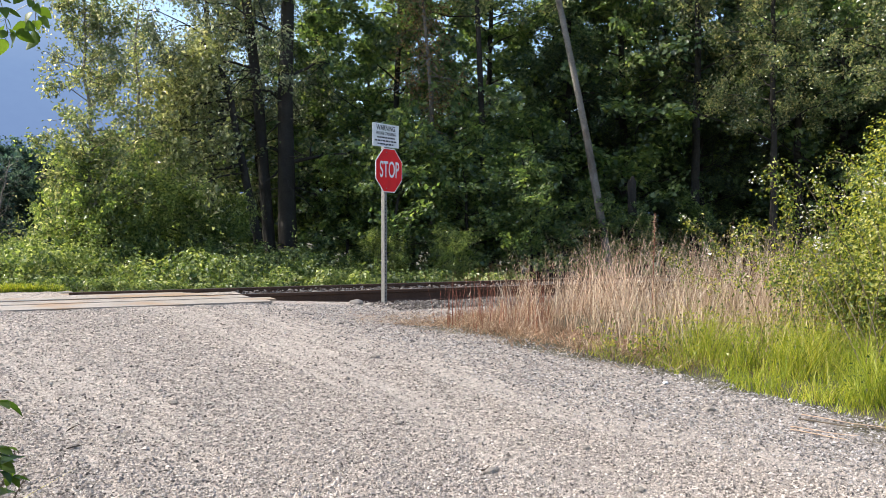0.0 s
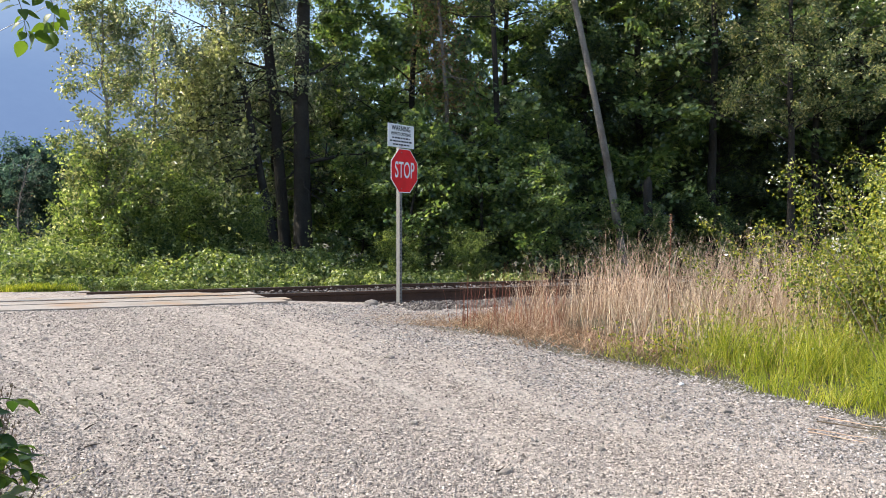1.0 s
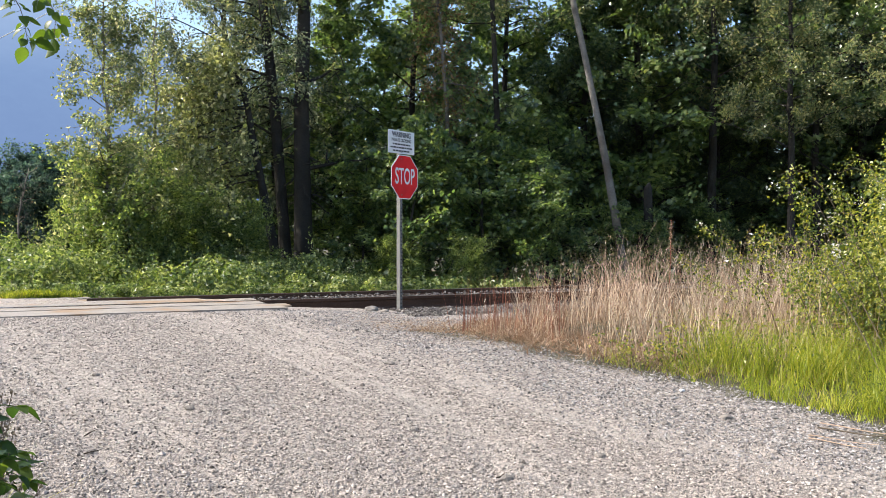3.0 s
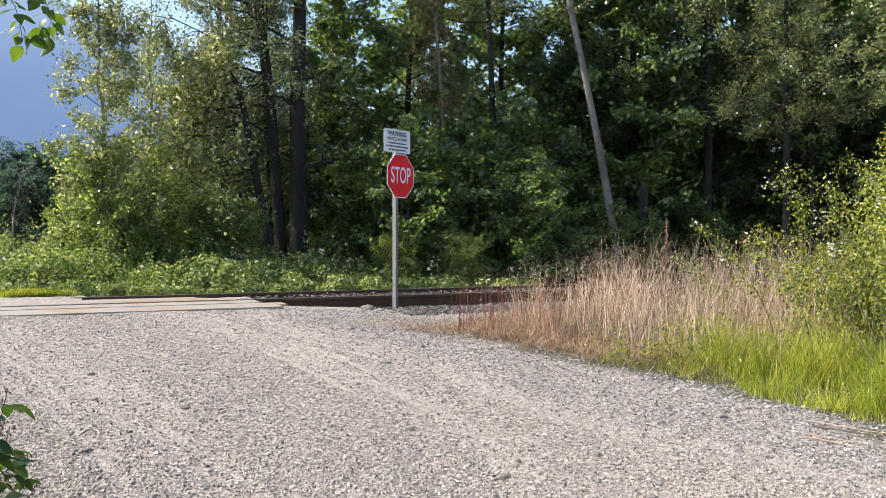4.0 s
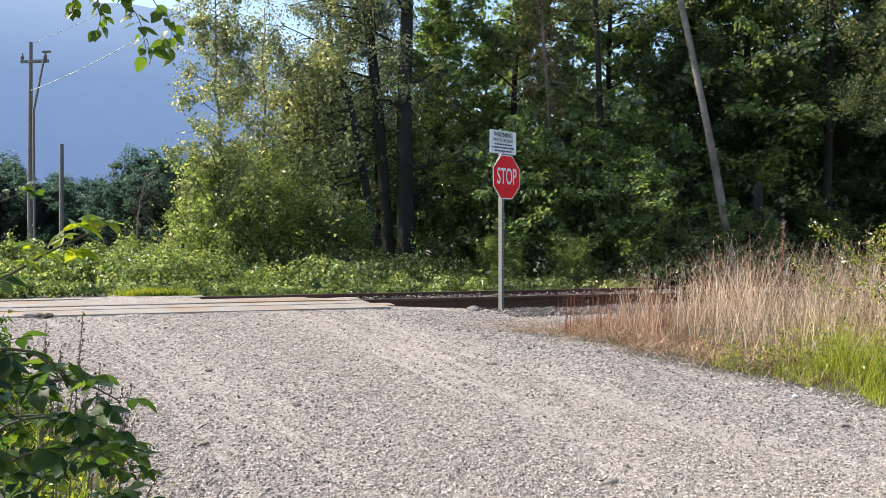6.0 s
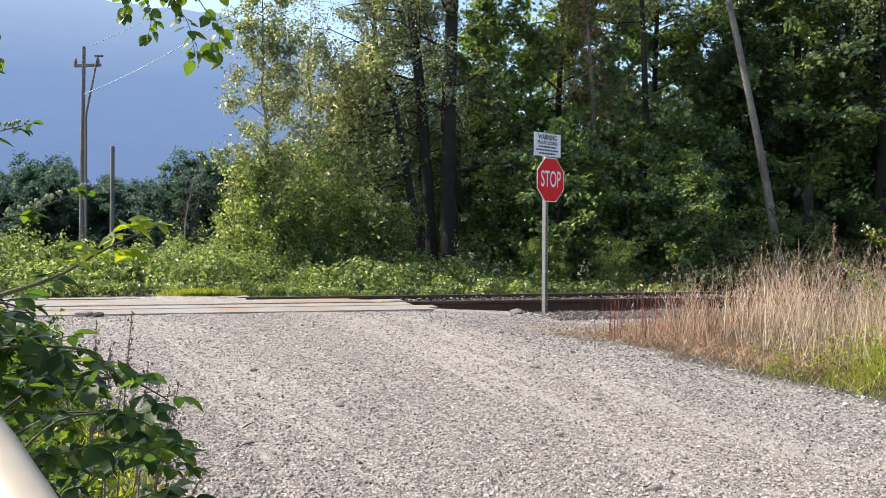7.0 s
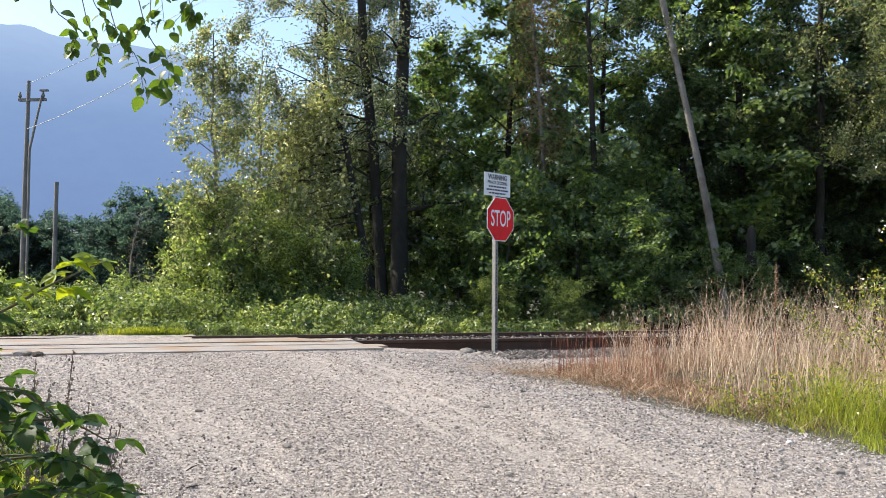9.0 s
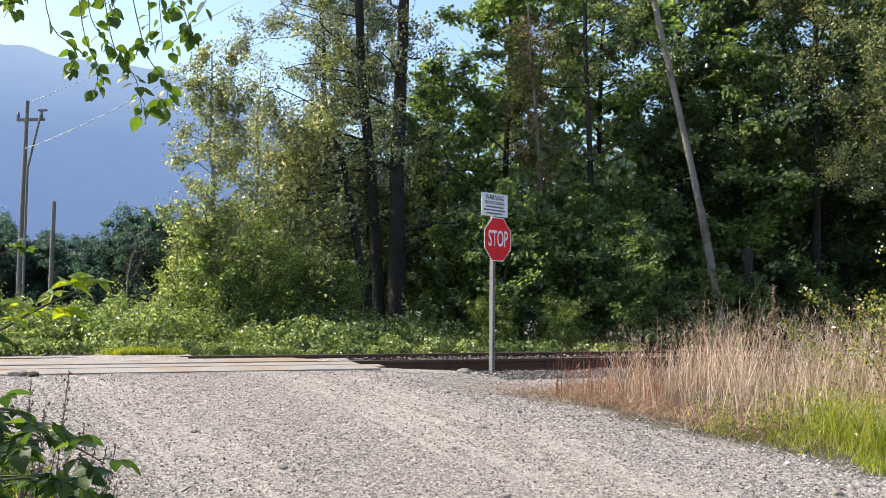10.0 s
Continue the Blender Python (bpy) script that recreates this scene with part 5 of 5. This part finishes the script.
def weed(x, y, height, lean, label):
    """A thin upright stem with small seed heads."""
    z = float(surface(x, y))
    ob = thing("weed_stem", (x, y, z), label, "weed", "weeds by the road")
    t = np.linspace(0, 1, 10)
    path = np.stack([lean * t ** 1.5, 0.1 * lean * t, height * t], -1)
    part("stem", Geo().tube(path, 0.004 * (1 - 0.6 * t), 5), TWIG, ob)
    g = Geo()
    for i in range(16):
        f = 0.55 + 0.45 * i / 15
        p = np.array([np.interp(f, t, path[:, j]) for j in range(3)])
        stones(g, p[None] + rng.normal(0, 0.006, (3, 3)), np.full(3, 0.012), rng, 1.2)
    tagged(part("seed_head", g, TWIG, ob), kind="stuff")
    g = Geo()
    pos = np.stack([np.interp(rng.uniform(0.1, 0.6, 14), t, path[:, j]) for j in range(3)], -1) + rng.normal(0, 0.012, (14, 3))
    leaves(g, pos, 0.05, rng, up=0.2, lobes=True)
    part("leaves", g, LEAF_BUSH, ob)
    return ob


for x, y, h_, l_ in ((-1.86, 3.1, 1.2, 0.08), (-1.8, 3.15, 1.0, 0.06), (-1.98, 3.1, 1.08, 0.05), (-1.7, 3.0, 0.95, 0.16), (-1.62, 2.9, 0.85, 0.14), (-2.1, 3.4, 0.95, 0.05), (-1.72, 3.1, 0.7, 0.2), (-2.3, 4.2, 0.62, 0.1), (-2.15, 3.9, 0.6, 0.14), (-1.9, 3.4, 0.75, 0.12), (-1.78, 3.3, 0.55, 0.2), (-2.2, 3.6, 0.8, 0.02), (-2.35, 3.5, 1.0, 0.06), (-2.45, 3.9, 0.9, 0.1), (-2.05, 3.25, 1.12, 0.03), (-2.6, 4.3, 0.8, 0.12), (-2.3, 3.75, 0.72, 0.16), (-1.95, 3.3, 0.9, 0.18)):
    weed(x, y, h_, l_, "thin brown weed stem with seed heads by the gravel")

# ---------------------------------------------------------------- branch hanging overhead
hang_leaf = []
for k in range(3):
    g = Geo().tube([(0, 0, 0), (0.018, 0, 0)], [0.0008, 0.0006], 4)
    blade_shape(g, 0.055, 0.042, pose(0.018, 0, 0, 0, 0, 0), 0.15 + 0.12 * k, 0.1 + 0.12 * k)
    hang_leaf.append(g.mesh("leaf", LEAF_HANG, True))
branch = thing("birch_tree", (-2.7, 0.6, 0.0), "birch with leafy twigs hanging over the roadside", "tree")
origin = np.array([-2.7, 0.6, 0.0])
part("trunk", Geo().tube([(0, 0, -0.3), (0.03, 0, 1.5), (0, 0.04, 3.0), (-0.05, 0.05, 4.4)], [0.07, 0.06, 0.05, 0.03], 10), BARK, branch, smooth=True)
main = smooth_path([(-2.7, 0.64, 2.85), (-2.1, 1.2, 2.82), (-1.6, 1.7, 2.68), (-1.35, 1.98, 2.54), (-1.1, 2.13, 2.45), (-0.9, 2.22, 2.42)])
part("bough", Geo().tube(main - origin, np.linspace(0.018, 0.003, len(main)), 6), TWIG, branch, smooth=True)
twigs = [
    ([(-1.15, 2.1, 2.29), (-1.12, 2.12, 2.15), (-1.08, 2.14, 2.06), (-1.05, 2.16, 1.975)], 13),
    ([(-1.1, 2.13, 2.27), (-1.05, 2.15, 2.14), (-1.02, 2.17, 2.06), (-1.0, 2.18, 2.0)], 9),
    ([(-1.25, 2.05, 2.32), (-1.2, 2.08, 2.17), (-1.17, 2.1, 2.08), (-1.15, 2.11, 2.02)], 12),
    ([(-1.3, 2.02, 2.34), (-1.25, 2.05, 2.2), (-1.21, 2.07, 2.12), (-1.2, 2.08, 2.07)], 8),
    ([(-1.0, 2.18, 2.26), (-0.97, 2.19, 2.22), (-0.95, 2.2, 2.19)], 9),
    ([(-1.2, 2.08, 2.3), (-1.16, 2.1, 2.22), (-1.11, 2.13, 2.12)], 10),
    ([(-1.05, 2.15, 2.27), (-1.04, 2.16, 2.2), (-1.06, 2.15, 2.14)], 9),
    ([(-1.4, 1.93, 2.4), (-1.35, 1.97, 2.28), (-1.33, 1.99, 2.2)], 8),
    ([(-1.5, 1.83, 2.45), (-1.48, 1.88, 2.2), (-1.46, 1.91, 2.05), (-1.44, 1.92, 1.9)], 9),
]
for k in range(17):
    q = main[8 + k * 15 // 17]
    dz = 0.16 + 0.14 * r.random()
    twigs.append(([tuple(q), (q[0] + r.uniform(-0.04, 0.06), q[1] + r.uniform(-0.03, 0.05), q[2] - dz * 0.5), (q[0] + r.uniform(-0.08, 0.12), q[1] + r.uniform(-0.03, 0.05), q[2] - dz)], 8))
for pts, cnt in twigs:
    cnt = int(cnt * 1.7)
    # each twig leaves the bough and winds a little on its way down
    near = main[int(np.argmin(np.linalg.norm(main[:, :2] - np.array(pts[0])[:2], axis=1)))]
    path = smooth_path([tuple(near)] + [(x + r.uniform(-0.022, 0.022), y, z) for x, y, z in pts[1:]], 14) - origin
    o = part("twig", Geo().tube(path, np.linspace(0.0018, 0.0007, 14), 4), TWIG, branch)
    for i in range(cnt):
        f = 0.35 + 0.65 * (i / (cnt - 1)) ** 0.8
        p = np.array([np.interp(f * 13, np.arange(14), path[:, j]) for j in range(3)])
        a_ = r.uniform(0, 6.3)
        lf = part("leaf", r.choice(hang_leaf), None, o)
        big = r.uniform(0.34, 0.72) * (1.35 if i > cnt - 4 and len(pts) == 4 else 1.0)
        lf.matrix_basis = aimed(p, (0.8 * math.cos(a_), 0.8 * math.sin(a_), -r.uniform(0.1, 1.4)), r.uniform(-75, 75)) @ Matrix.Scale(big, 4)

# ---------------------------------------------------------------- cream rail beside the camera
guard = thing("guard_rail", (-0.95, 1.0, float(surface(-0.95, 1.0))), "cream-painted steel guard rail beside the road", "guard rail")
rail_path = smooth_path([(-1.7, 1.3, 1.33), (-1.0, 1.0, 1.36), (-0.73, 0.85, 1.325), (-0.643, 0.793, 1.285), (-0.552, 0.735, 1.242), (-0.3, 0.56, 1.1), (-0.22, 0.5, 0.8), (-0.22, 0.5, 0.0)]) - np.array([-0.95, 1.0, 0])
part("pipe", Geo().tube(rail_path, np.full(24, 0.033), 16), PAINTED_STEEL, guard, smooth=True)
part("post", Geo().tube([(-0.75, 0.3, -0.05), (-0.75, 0.3, 1.33)], [0.045, 0.045], 12), PAINTED_STEEL, guard, smooth=True)


# ---------------------------------------------------------------- stones and sticks
def rock(x, y, size, flat, mat, label, seed):
    rr = random.Random(seed)
    bm = bmesh.new()
    bmesh.ops.create_icosphere(bm, subdivisions=3, radius=size / 2)
    for v in bm.verts:
        d_ = 1 + 0.28 * noise.noise(v.co * (4 / size) * 0.5 + Vector((seed, 0, 0))) + 0.12 * noise.noise(v.co * (9 / size) * 0.5)
        v.co = Vector((v.co.x * d_ * 1.2, v.co.y * d_, v.co.z * d_ * flat))
    me = bpy.data.meshes.new("rock")
    bm.to_mesh(me)
    bm.free()
    me.materials.append(mat)
    ob = new("rock", me)
    ob.matrix_basis = pose(x, y, float(surface(x, y)) + size * flat * 0.22, 0, 0, rr.uniform(0, 360))
    return tagged(ob, label, "rock", "loose rocks")


ROCK = rough_surface("grey_brown_rock", (0.15, 0.133, 0.115), (0.34, 0.305, 0.265), 7.0, bump=0.6)
rock(-1.15, 11.75, 0.17, 0.55, ROCK, "rounded brown-grey rock beside the sign post", 1)
rock(-0.98, 11.7, 0.1, 0.5, ROCK, "small grey rock beside the sign post", 2)
rock(-6.0, 9.4, 0.2, 0.45, PLANK_WOOD, "pale lump of concrete by the crossing", 3)
rock(-5.75, 9.3, 0.12, 0.6, TIE_WOOD, "dark rusty lump by the crossing", 4)
rock(1.86, 7.35, 0.045, 0.6, CABLE, "white stone on the gravel", 5)
for i, (x, y, s_) in enumerate(((0.28, 5.1, 0.07), (0.9, 5.6, 0.06), (-1.9, 6.2, 0.06), (1.5, 6.4, 0.06), (-0.6, 7.8, 0.07), (2.0, 6.6, 0.07), (-2.9, 7.0, 0.06), (1.1, 4.9, 0.05), (-0.3, 6.0, 0.05))):
    rock(x, y, s_, 0.6, ROCK, "small loose grey stone lying on the gravel road", 10 + i)
for i, (x0, y0, x1, y1, r0_) in enumerate(((2.42, 6.12, 2.72, 5.93, 0.0045), (2.44, 6.16, 2.84, 6.0, 0.0035), (2.56, 6.3, 3.15, 6.12, 0.006), (2.62, 6.42, 3.3, 6.06, 0.004))):
    t = np.linspace(0, 1, 8)
    xs, ys = x0 + (x1 - x0) * t, y0 + (y1 - y0) * t + 0.015 * np.sin(4 * t + i)
    tagged(part("stick", Geo().tube(np.stack([xs, ys, surface(xs, ys) + r0_ + 0.008 + 0.006 * i], -1), r0_ * (1 - 0.5 * t), 6), GRASS_DEAD if i != 2 else TWIG, smooth=True), "dry pale stick lying at the edge of the gravel", "stick", "sticks on the gravel")
# The first twig is added for the dark shade of the rut there.
for i, (x, y, l_) in enumerate(((0.22, 5.12, 0.12), (-2.4, 5.6, 0.1), (-2.25, 5.25, 0.11))):
    xs, ys = x + l_ * np.linspace(0, 0.5, 6), y + l_ * np.linspace(0, 1, 6)
    tagged(part("stick", Geo().tube(np.stack([xs, ys, surface(xs, ys) + 0.012], -1), [0.004, 0.005, 0.005, 0.004, 0.003, 0.002], 5), TIE_WOOD), "short dark twig lying on the gravel", "stick", "sticks on the gravel")
